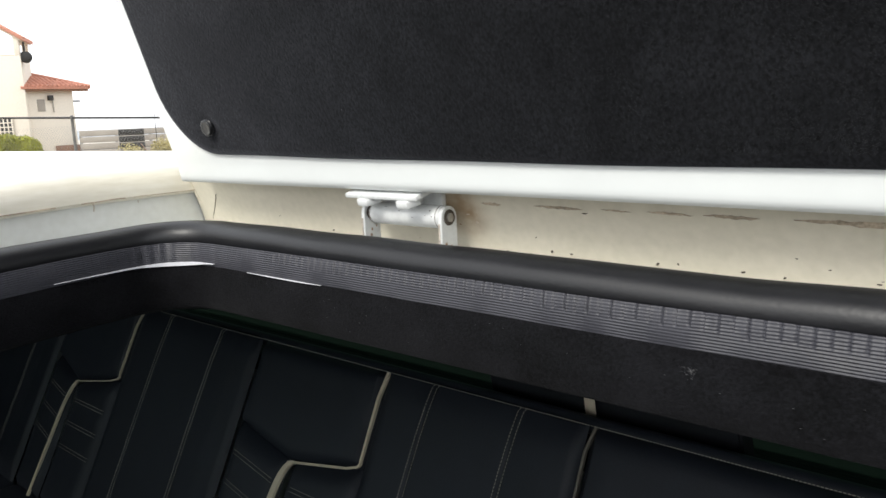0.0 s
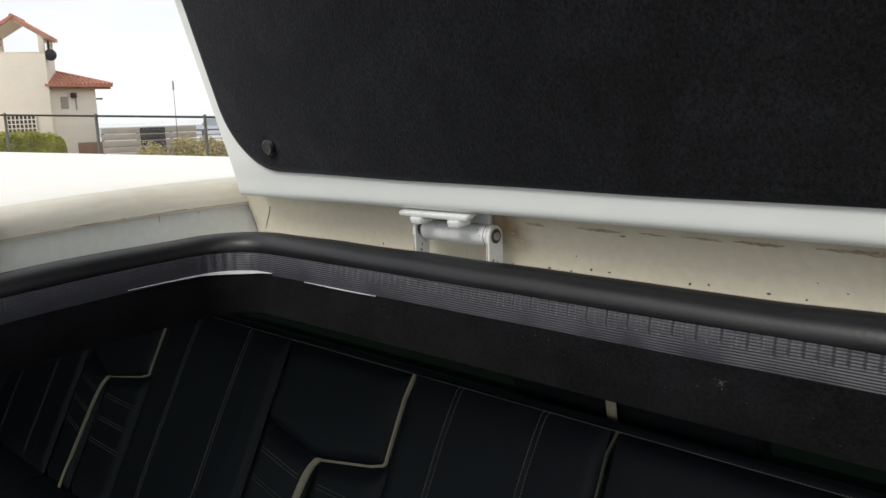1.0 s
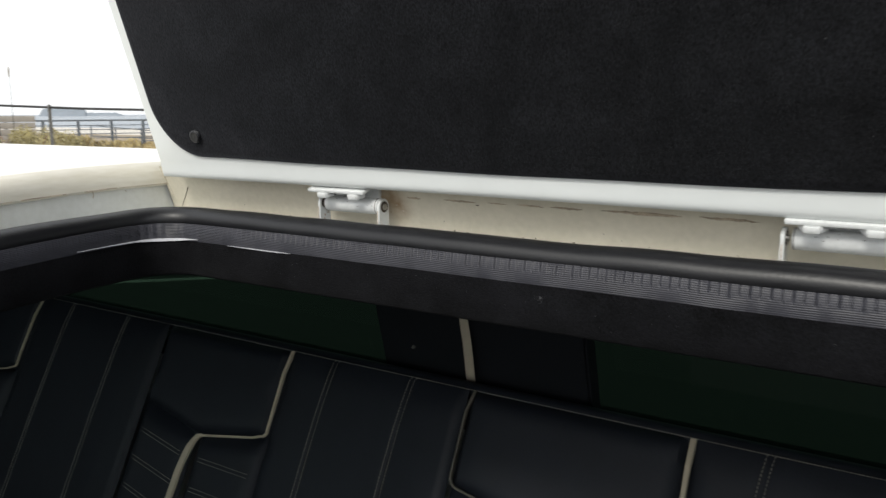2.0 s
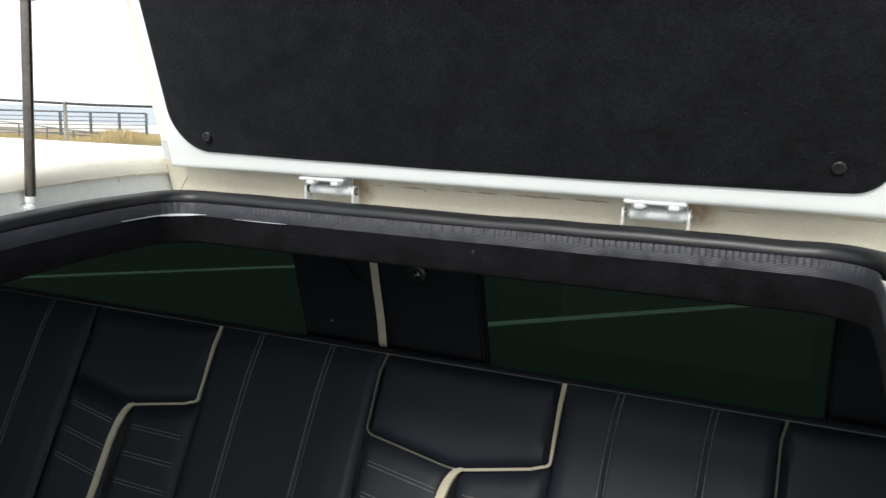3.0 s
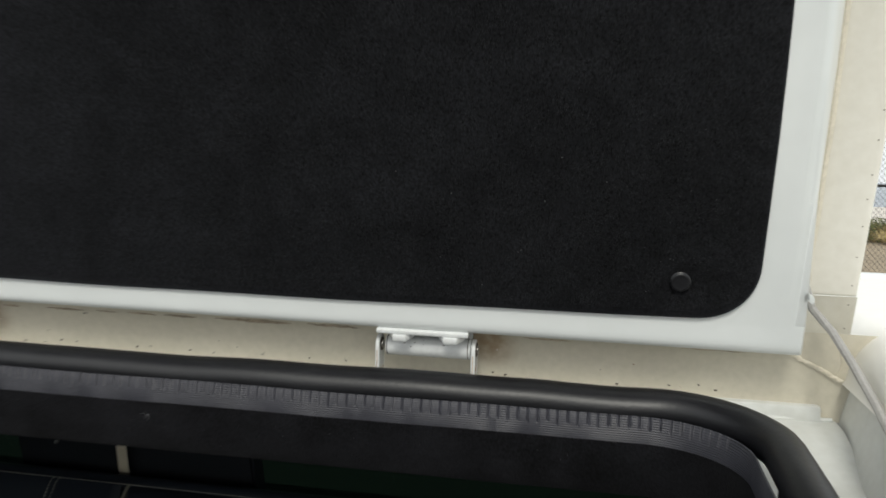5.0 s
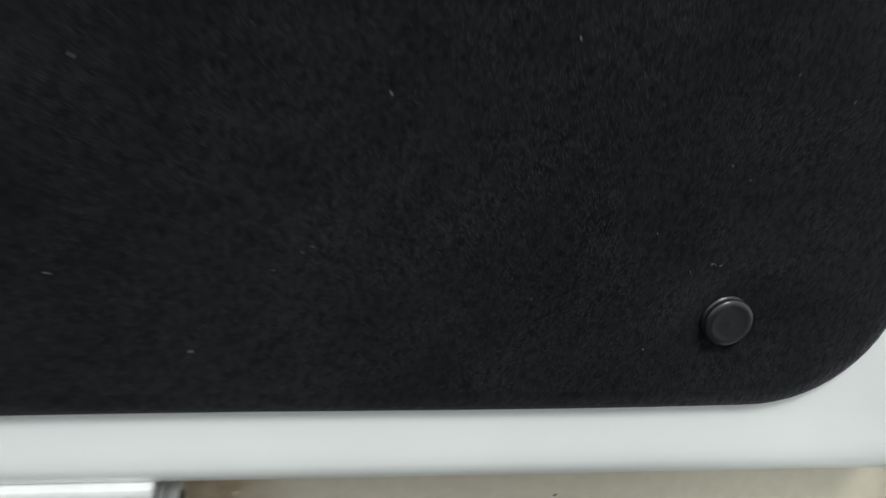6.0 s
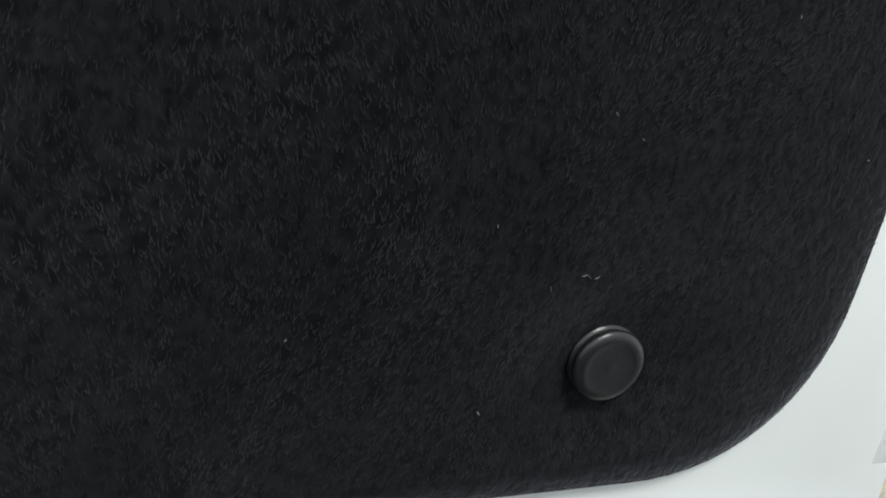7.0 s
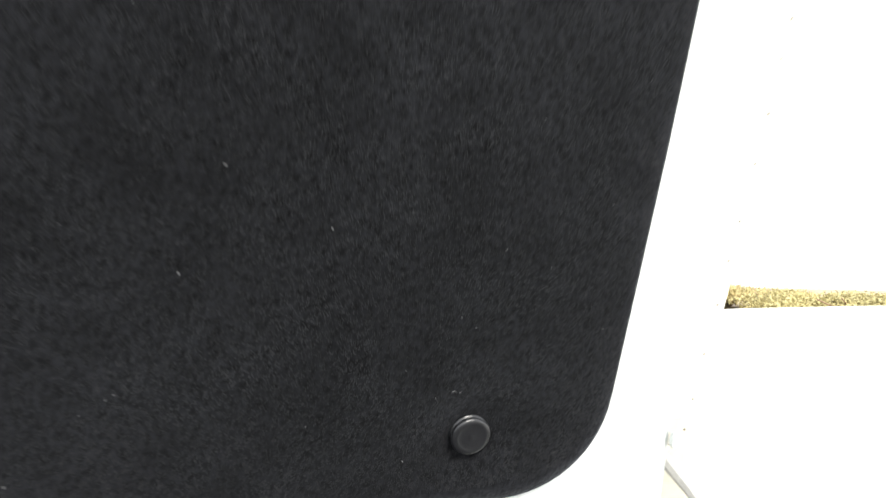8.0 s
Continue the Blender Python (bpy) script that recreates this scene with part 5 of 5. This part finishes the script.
# scrub behind the fence
for i, (az, d, w, h, m, cat) in enumerate((
        (5.2, 29, 2.7, 1.18, OLIVESCRUB, "shrub"), (7.7, 29.5, 3.3, 1.38, DARKSCRUB, "shrub"), (11.3, 29.5, 4.0, 1.42, DARKSCRUB, "shrub"),
        (3.4, 28.5, 1.9, 0.58, OLIVESCRUB, "shrub"), (1.8, 28, 1.4, 0.40, DRYGRASS, "grass tussock"),
        (15, 28, 4.5, 0.9, DARKSCRUB, "shrub"), (22, 28, 5, 0.7, DRYGRASS, "grass tussock"), (29, 27, 5, 0.65, SCRUB, "shrub"),
        (36, 20.5, 4.0, 0.62, DRYGRASS, "grass tussock"), (41, 20.5, 4.0, 0.60, PALESCRUB, "shrub"), (46, 20.5, 4.0, 0.72, PALESCRUB, "shrub"), (51, 20.5, 4.0, 0.66, PALESCRUB, "shrub"),
        (-54.8, 28, 1.7, 1.0, DRYGRASS, "grass tussock"), (-56.7, 28, 2.2, 1.2, DRYGRASS, "grass tussock"), (-58.6, 28, 2.4, 1.38, PALESCRUB, "shrub"),
        (-60.4, 27.5, 2.4, 1.60, PALESCRUB, "shrub"), (-62.3, 27, 2.3, 1.38, PALESCRUB, "shrub"),
        )):
    label = {"shrub": "olive-green coastal shrub behind the fence", "grass tussock": "straw-coloured dry grass tussock"}[cat]
    x, y, z = polar(az, d, -0.03)
    leaf_mass({"shrub": "shrub", "grass tussock": "grass_tussock"}[cat], (x, y, z), (w, w * 0.7, h), 9000 if cat == "shrub" else 5200, (0.060 if m is DARKSCRUB else 0.045) if cat != "grass tussock" else 0.09, m,
              label, cat, 20 + i, 1.5 if cat == "grass tussock" else 0.0, (46, YELLOWFLOWER) if i in (0, 1) else None)


def grass_strip(name, az0, az1, d0, d1, n, h_of, material, label, seed, y_far=99.0):
    """A strip of standing blades on the ground, between two azimuths and two distances."""
    rnd = random.Random(seed)
    verts, faces = [], []
    for _ in range(n):
        az, d = rnd.uniform(az0, az1), rnd.uniform(d0, d1)
        x, y, z = polar(az, d, -0.03)
        if y > y_far:
            continue
        tuft = 0.5 + 0.5 * noise.noise((x * 0.9, y * 0.9, seed))
        h = h_of(az) * rnd.uniform(0.45, 1.1) * (0.55 + 0.7 * tuft)
        a = rnd.uniform(0, math.pi)
        w = rnd.uniform(0.010, 0.022)
        side_v, bend_v = Vector((math.cos(a), math.sin(a), 0)) * w, Vector((rnd.gauss(0, 0.28), rnd.gauss(0, 0.28), 0)) * h
        k, p = len(verts), Vector((x, y, z))
        verts.extend([p - side_v, p + side_v, p + bend_v * 0.4 + Vector((0, 0, h * 0.6)) + side_v * 0.7, p + bend_v * 0.4 + Vector((0, 0, h * 0.6)) - side_v * 0.7, p + bend_v + Vector((0, 0, h))])
        faces.extend([(k, k + 1, k + 2, k + 3), (k + 3, k + 2, k + 4)])
    return tagged(raw(name, verts, faces, material), label, "grass", "", "stuff")


def hump(az, at, w):
    return math.exp(-((az - at) / w) ** 2)


VERGE = mat("olive_verge_grass", (0.30, 0.265, 0.13), 0.8, var=0.4, big=0.7, fine=9)
GOLD = mat("golden_dry_grass", (0.44, 0.345, 0.165), 0.8, var=0.35, big=0.6, fine=9)
grass_strip("verge_grass", -57, -41, 25.5, 39.0, 26000, lambda a: 0.17 + 0.06 * noise.noise((a, 0, 0)), VERGE, "olive and straw-coloured verge grass along the path", 41, 20.9)
grass_strip("golden_grass", -58, -42, 42.0, 52.0, 15000, lambda a: 0.20 + 0.46 * hump(a, -46.2, 1.5), GOLD, "golden dry grass between the path and the railing", 42)
grass_strip("tall_grass", -47.6, -41.5, 27.0, 30.5, 9000, lambda a: 0.18 + 0.50 * min(1.0, max(0.0, (a + 47.6) / 1.6)), VERGE, "tall olive-green grass beside the path", 43)
grass_strip("dry_grass", 1.0, 15.0, 16.6, 23.2, 12000, lambda a: 0.075, GOLD, "short dry grass between the fence and the path", 44)

# clipped hedge in front of the house: dense twiggy body, leaves all over its skin
rnd = random.Random(77)
HE = Matrix.Translation(polar(-72.6, 26.5, -0.03)) @ Matrix.Rotation(radians(72.6), 4, "Z")
hedge = thing("hedge", polar(-72.6, 26.5, -0.03), "bright green clipped hedge in front of the house", "hedge")


def hedge_pt(u, v, grow=0.0):
    """Along the hedge, and round its section from the near foot over the top to the far foot."""
    x = -2.3 + 4.45 * u
    a = math.pi * v
    end = min(1.0, (min(u, 1 - u) * 4.45 / 0.35)) ** 0.28
    rx, rz = (0.55 + grow) * (0.4 + 0.6 * end), (1.66 + grow) * (0.55 + 0.45 * end)
    ca, sa = math.cos(a), math.sin(a)
    y, z = -rx * math.copysign(abs(ca) ** 0.35, ca), rz * abs(sa) ** 0.22
    w = 0.07 * noise.noise((x * 1.7, y * 3, z * 2)) + 0.04 * noise.noise((x * 5, y * 5, z * 5))
    return Vector((x, y * (1 + w), z * (1 + w)))


bm = bmesh.new()
grid(bm, lambda u, v: HE @ hedge_pt(u, v, -0.07), 60, 24)
part("body", bm, LEAF, hedge)
verts, faces = [], []
for _ in range(16000):
    p = HE @ (hedge_pt(rnd.random(), rnd.uniform(0.02, 0.75), rnd.uniform(-0.08, 0.03) + (0.06 if rnd.random() < 0.05 else 0)))
    a = Vector((rnd.gauss(0, 1), rnd.gauss(0, 1), rnd.gauss(0, 1))).normalized()
    b = a.cross(Vector((rnd.gauss(0, 1), rnd.gauss(0, 1), rnd.gauss(0, 1)))).normalized()
    q = 0.04 * rnd.uniform(0.6, 1.4)
    k = len(verts)
    verts += [p - a * q, p + b * q * 0.4, p + a * q, p - b * q * 0.4]
    faces.append((k, k + 1, k + 2, k + 3))
raw("leaves", verts, faces, LEAF, hedge, "", "stuff")

# pedestrian railing by the sea
rail = thing("railing", polar(-50, 50), "blue-grey steel pedestrian railing with horizontal bars", "railing")
ra, rb = Vector(polar(-66, 46)), Vector(polar(-44.5, 52.4))
n = 11
for k in range(n + 1):
    p = ra.lerp(rb, k / n)
    bm = bmesh.new()
    box(bm, (p.x - 0.06, p.y - 0.06, -0.05), (p.x + 0.06, p.y + 0.06, 1.42), 0.01)
    part("post", bm, RAILMAT, rail)
for z, r in ((1.42, 0.05), (1.15, 0.025), (0.92, 0.025), (0.69, 0.025), (0.46, 0.025), (0.23, 0.025)):
    bm = bmesh.new()
    tube(bm, [(ra.x, ra.y, z), ((ra.x + rb.x) / 2, (ra.y + rb.y) / 2, z), (rb.x, rb.y, z)], r, 6)
    part("rail", bm, RAILMAT, rail)
# handrail of a ramp that leads down to the beach
ramp = thing("handrail", polar(-52, 46), "grey steel handrail sloping down to the beach", "railing")
stops = [(-56.8, 1.26), (-55.3, 1.14), (-53.7, 1.03), (-52.2, 0.91), (-50.6, 0.78), (-49.05, 0.65), (-47.5, 0.51)]
tops = [Vector(polar(az, 46, 1.8 - (1.8 - z) * 1.15)) for az, z in stops]
for p in tops:
    bm = bmesh.new()
    rod(bm, (p.x, p.y, -0.03), p, 0.035)
    part("post", bm, RAILMAT, ramp)
for share in (1.0, 0.52):
    bm = bmesh.new()
    tube(bm, [(p.x, p.y, p.z * share) for p in tops], 0.028, 6)
    part("rail", bm, RAILMAT, ramp)
# low kerb block by the path on the right
kb = thing("kerb_block", polar(2.6, 19), "low weathered grey concrete kerb block", "kerb")
kx, ky, _ = polar(2.2, 18.8)
bm = bmesh.new()
box(bm, (kx - 1.1, ky - 0.3, -0.04), (kx + 0.75, ky + 0.3, 0.36), 0.03)
part("block", bm, mat("brown_grey_kerb", (0.23, 0.19, 0.145), 0.9, var=0.2, big=2, fine=25), kb)

# house with a small bell tower
HD = 45.0
hx, hy, _ = polar(-69.2, HD)
HM = Matrix.Translation((hx, hy, 0)) @ Matrix.Rotation(radians(69.2), 4, "Z")     # local -y looks at the limousine
house = thing("house", (hx, hy, 0), "pale stucco house with a bell tower and red tile roofs", "house")


HT = HM @ Matrix.Translation((0.25, 0, 0)) @ Matrix.Rotation(radians(-11), 4, "Z")
HW = HM @ Matrix.Translation((0.45, 0.55, 0)) @ Matrix.Rotation(radians(22), 4, "Z")


def hbox(name, m, lo, hi, material, parent=house, r=0.02, label=""):
    bm = bmesh.new()
    box(bm, lo, hi, r, m)
    return part(name, bm, material, parent, label)


TW, TD, TZ = 2.6, 2.2, 5.5
hbox("tower_wall", HT, (-TW, 0, -0.05), (0.0, TD, TZ), STUCCO)
hbox("wing_wall", HW, (-0.6, 0.0, -0.05), (2.16, 4.5, 3.93), STUCCO)
hbox("wall_base", HW, (0.95, -0.08, -0.04), (2.20, -0.001, 0.98), BRICKBASE, label="brown brick base")
for px in (-0.13, -TW + 0.13):
    for py in (0.13, TD - 0.13):
        hbox("belfry_post", HT, (px - 0.13, py - 0.13, TZ + 0.001), (px + 0.13, py + 0.13, 6.40), STUCCO)
hbox("parapet_cap", HT, (-TW + 0.3, 0.02, TZ + 0.002), (-0.3, 0.14, TZ + 0.07), STUCCO)

# gable roof of the tower, with rows of round tiles running down both slopes
bm = bmesh.new()
x0, x1, xm, y0, y1, z0, z1 = -TW - 0.22, 0.22, -TW / 2, -0.15, TD + 0.15, 6.20, 7.16
for xa, xb, za, zb in ((x0, xm, z0, z1), (xm, x1, z1, z0)):
    prism(bm, [HT @ Vector(c) for c in ((xa, y0, za), (xb, y0, zb), (xb, y1, zb), (xa, y1, za))], (0, 0, 0.12))
sf = bmesh.new()
for xa, xb, za, zb in ((x0 + 0.10, xm, z0 + 0.063, z1), (xm, x1 - 0.10, z1, z0 + 0.063)):
    prism(sf, [HT @ Vector(c) for c in ((xa, y0 + 0.10, za - 0.09), (xb, y0 + 0.10, zb - 0.09), (xb, y1 - 0.10, zb - 0.09), (xa, y1 - 0.10, za - 0.09))], (0, 0, 0.085))
part("soffit", sf, STUCCO, house, smooth=False)
for xa in (-0.26, -TW):
    hbox("tower_beam", HT, (xa, 0.001, 6.14), (xa + 0.26, TD - 0.001, 6.30), STUCCO)
tr = part("tower_roof", bm, ROOFTILE, house, "red clay tile roof", smooth=False)
bm = bmesh.new()
y = y0 + 0.06
while y < y1:
    for xa, xb, za, zb in ((x0, xm, z0, z1), (xm, x1, z1, z0)):
        tube(bm, [HT @ Vector((xa, y, za + 0.12)), HT @ Vector(((xa + xb) / 2, y, (za + zb) / 2 + 0.12)), HT @ Vector((xb, y, zb + 0.12))], 0.07, 6)
    y += 0.23
tube(bm, [HT @ Vector((xm, y0 - 0.03, z1 + 0.14)), HT @ Vector((xm, TD / 2, z1 + 0.14)), HT @ Vector((xm, y1, z1 + 0.14))], 0.10, 8)
part("roof_tiling", bm, ROOFTILE, tr, "rows of round red clay tiles", "stuff")
# wing: a hipped end, with rows of tiles running down to the eaves
W1, W2, W3, W4, WR = [Vector(c) for c in ((-0.55, -0.45, 3.86), (2.92, -0.45, 3.86), (2.92, 4.9, 3.86), (-0.55, 4.9, 3.86), (-0.1, 2.2, 4.85))]
bm = bmesh.new()
for tri in ((W1, W2, WR), (W2, W3, WR), (W3, W4, WR)):
    prism(bm, [HW @ c for c in tri], (0, 0, 0.12))
wr = part("wing_roof", bm, ROOFTILE, house, "red clay tile roof", smooth=False)
bm = bmesh.new()
for a, b in ((W1, W2), (W2, W3)):
    for k in range(1, 16):
        u = k / 16
        e = a.lerp(b, u)
        top = e.lerp(WR, 0.96)
        d = Vector((0, (top - e).y, (top - e).z)) if a is W1 else Vector(((top - e).x, 0, (top - e).z))
        reach = (1 - u) if a is W1 else (1 - abs(2 * u - 1))
        tube(bm, [HW @ (e + Vector((0, 0, 0.13))), HW @ (e + d * reach * 0.5 + Vector((0, 0, 0.13))), HW @ (e + d * reach * 0.97 + Vector((0, 0, 0.13)))], 0.075, 6)
tube(bm, [HW @ (W2 + Vector((0, 0, 0.14))), HW @ (W2.lerp(WR, 0.5) + Vector((0, 0, 0.14))), HW @ (WR + Vector((0, 0, 0.14)))], 0.09, 8)
part("roof_tiling", bm, ROOFTILE, wr, "rows of round red clay tiles", "stuff")
hbox("eave_board", HW, (-0.5, -0.36, 3.74), (2.86, -0.30, 3.86), BRICKBASE)
# a dark sheet behind the bars paints the shade inside the lattice
lat = hbox("lattice_window", HT, (-2.05, -0.04, 1.60), (-0.73, -0.005, 2.46), OPENING_SHADE, label="breeze-block lattice window")
for k in range(8):
    hbox("lattice_bar", HT, (-2.08 + 0.186 * k, -0.10, 1.56), (-2.03 + 0.186 * k, -0.042, 2.50), STUCCO, lat, 0.005)
for k in range(5):
    hbox("lattice_bar", HT, (-2.09, -0.09, 1.57 + 0.215 * k), (-0.70, -0.046, 1.62 + 0.215 * k), STUCCO, lat, 0.005)
LP = HT @ Vector((0.12, 0.45, 5.42))
bm = bmesh.new()
lathe(bm, LP, LP + HT.to_3x3() @ Vector((0.12, -0.30, 0)), [(0, 0.16), (0.3, 0.27), (0.85, 0.29), (1, 0.22)], 20)
sp = part("tower_lamp", bm, GALV, house, "round grey lamp on the tower")
bm = bmesh.new()
rod(bm, LP, LP + Vector((0, 0, 0.75)), 0.05)
part("lamp_bracket", bm, GALV, sp)
hbox("wall_lamp", HW, (0.83, -0.22, 3.30), (1.07, -0.001, 3.56), GALV)
hbox("wall_panel", HW, (0.30, -0.03, 2.75), (0.68, -0.001, 3.36), CONCRETE)
hbox("wall_pipe", HW, (1.05, -0.05, 2.70), (1.11, -0.001, 3.32), CONCRETE)
hbox("side_lamp", HW, (2.161, 0.2, 3.22), (2.62, 0.40, 3.30), GALV)

# dark plank enclosure and low buildings beside the house
for az0, az1, d, z0, z1, m, label in ((-66.0, -60.0, 40, -0.05, 1.72, CONCRETE, "grey plank enclosure beside the house"), (-63.6, -62.0, 38, -0.05, 1.70, GALV, "dark grey storage bin")):
    a, b = Vector(polar(az0, d)), Vector(polar(az1, d))
    e = thing("enclosure" if m is CONCRETE else "storage_bin", (a + b) / 2, label, "enclosure" if m is CONCRETE else "bin")
    q = (b - a).to_track_quat("X", "Z").to_matrix().to_4x4()
    L = (b - a).length
    rows = 6
    for k in range(rows):
        bm = bmesh.new()
        hh = (z1 - z0) / rows
        box(bm, (0, -0.06, z0 + hh * k), (L, 0.06, z0 + hh * k + hh - 0.03), 0.01, Matrix.Translation(a) @ q)
        part("plank", bm, m, e)
# slender lamp post
lx, ly, _ = polar(-61.2, 36)
lamp = thing("street_lamp", (lx, ly, 0), "slender grey lamp post with a small head", "street lamp")
bm = bmesh.new()
lathe(bm, (lx, ly, -0.03), (lx, ly, 3.25), [(0, 0.02), (1, 0.008)], 8)
part("pole", bm, GALV, lamp)
bm = bmesh.new()
lathe(bm, (lx, ly, 3.2), (lx, ly, 3.6), [(0, 0.02), (0.1, 0.035), (0.8, 0.04), (1, 0.02)], 10)
part("lamp_head", bm, CONCRETE, lamp)
# hazy headland across the water, the haze put into its blue-grey colour
bm = bmesh.new()
pts = []
for k in range(41):
    az = -60.0 + 5.2 * k / 40
    p = polar(az, 900)
    hgt = (7.6 if k < 22 else 3.4) * min(1.0, k / 2, (40 - k) / 4) + 0.8 * noise.noise((k * 0.9, 0, 0))
    pts.append((p[0], p[1], max(0.2, hgt)))
va = [bm.verts.new((x, y, -1)) for x, y, z in pts]
vb = [bm.verts.new((x * 1.02, y * 1.02, z)) for x, y, z in pts]
vc = [bm.verts.new((x * 1.1, y * 1.1, -1)) for x, y, z in pts]
for p, q in ((va, vb), (vb, vc)):
    for k in range(40):
        bm.faces.new((p[k], p[k + 1], q[k + 1], q[k]))
tagged(part("backdrop", bm, GREYHULL), "hazy low headland across the water", "headland", "", "structure")

# ---- small things: nap of the suede, lint ----
random.seed(11)
verts, faces = [], []


def fibre(x, b, ang, L, w, o0, o1):
    k = len(verts)
    dx, db = math.cos(ang) * L, math.sin(ang) * L
    nx, nb = -math.sin(ang) * w, math.cos(ang) * w
    verts.extend([lidp(x - nx, o0, b - nb), lidp(x + nx, o0, b + nb), lidp(x + dx, o1, b + db)])
    faces.append((k, k + 1, k + 2))


for _ in range(190000):
    x, b = 0.505 - 0.38 * random.random() ** 1.15 * (1 + 0.7 * random.random()), -0.0295 + 0.24 * random.random() ** 1.1 * (1 + 0.6 * random.random())
    ins = 0.045 - math.hypot(max(0, x - 0.4621), max(0, 0.0145 - b)) if x > 0.4621 else b + 0.0303
    if ins < 0.0015:
        continue
    if math.hypot(x - CLIPS[1][0], b - CLIPS[1][1]) < 0.0075:
        continue
    ang = 1.5 + 0.9 * noise.noise((x * 16, b * 16, 2.0)) + random.gauss(0, 0.33)
    o = dimple(x, b) + float(np.interp(ins, (0.0012, 0.003, 0.0052, 0.0072), (0.0008, 0.0001, -0.0004, -0.0006)))
    fibre(x, b, ang, random.uniform(0.0008, 0.0019), random.uniform(0.00008, 0.00017), o, o - random.uniform(0.0001, 0.0004))
# fuzz standing out past the panel's edge
edge = panel_outline(0.0024)
for (xa, ba), (xb, bb) in zip(edge[12:75], edge[13:76]):
    L = math.hypot(xb - xa, bb - ba)
    if L == 0 or xa < 0.1:
        continue
    out = math.atan2(-(xb - xa), (bb - ba))
    for k in range(int(L / 0.00018)):
        u = random.random()
        fibre(xa + (xb - xa) * u, ba + (bb - ba) * u, out + random.gauss(0, 0.6), random.uniform(0.0002, 0.0007), 0.00008, 0.0002, random.uniform(-0.0002, 0.0005))
raw("nap_fibres", verts, faces, FIBRE, door, "short raised suede fibres", "stuff")
verts, faces = [], []


def fleck(p, a, b, L, w, nrm):
    k = len(verts)
    verts.extend([p - a * L - b * w, p + a * L - b * w * 0.6, p + a * L * 0.9 + b * w, p - a * L + b * w * 0.7, p + nrm * 0.0003])
    faces.extend([(k, k + 1, k + 4), (k + 1, k + 2, k + 4), (k + 2, k + 3, k + 4), (k + 3, k, k + 4)])


def lid_fleck(x, b, L, w):
    t = random.uniform(0, math.pi)
    a = (lid(math.cos(t), 0, math.sin(t)) - lid(0, 0, 0))
    c = (lid(-math.sin(t), 0, math.cos(t)) - lid(0, 0, 0))
    fleck(lid(x, -0.0008 + dimple(x, b), b), a, c, L, w, lid(0, -1, 0) - lid(0, 0, 0))


for _ in range(16):
    lid_fleck(random.uniform(0.30, 0.5), random.uniform(-0.02, 0.16), random.uniform(0.00015, 0.0004), 0.00013)
for _ in range(16):
    lid_fleck(random.uniform(-0.49, 0.49), random.uniform(-0.02, 0.45), random.uniform(0.0002, 0.0006), 0.0002)
for x, b in ((0.4404, 0.0182), (0.4414, 0.0180), (0.4432, 0.0177), (0.4342, 0.0157)):
    lid_fleck(x, b, 0.0006, 0.00007)
for x, b in ((0.3473, 0.0606), (0.3918, 0.0766), (0.2766, 0.0646), (0.2992, -0.0102), (0.359, 0.0945)):
    lid_fleck(x, b, 0.0005, 0.0003)
raw("lint", verts, faces, LINT, door, "pale lint on the suede", "stuff")
verts, faces = [], []
for _ in range(60):
    r = abs(random.gauss(0, 0.003))
    t = random.uniform(0, 6.28)
    p = Vector((0.018 + r * math.cos(t), -0.0138, 1.585 + 0.9 * r * math.sin(t)))
    a = Vector((math.cos(t * 3), 0, math.sin(t * 3)))
    fleck(p, a, Vector((-a.z, 0, a.x)), random.uniform(0.00015, 0.0004), 0.0001, Vector((0, -1, 0)))
for _ in range(40):
    p = Vector((random.uniform(-0.4, 0.43), -0.0138, random.uniform(1.562, 1.592)))
    fleck(p, Vector((1, 0, 0)), Vector((0, 0, 1)), 0.00025, 0.0002, Vector((0, -1, 0)))
raw("lint", verts, faces, LINT, lining, "pale dust smudge and lint", "stuff")
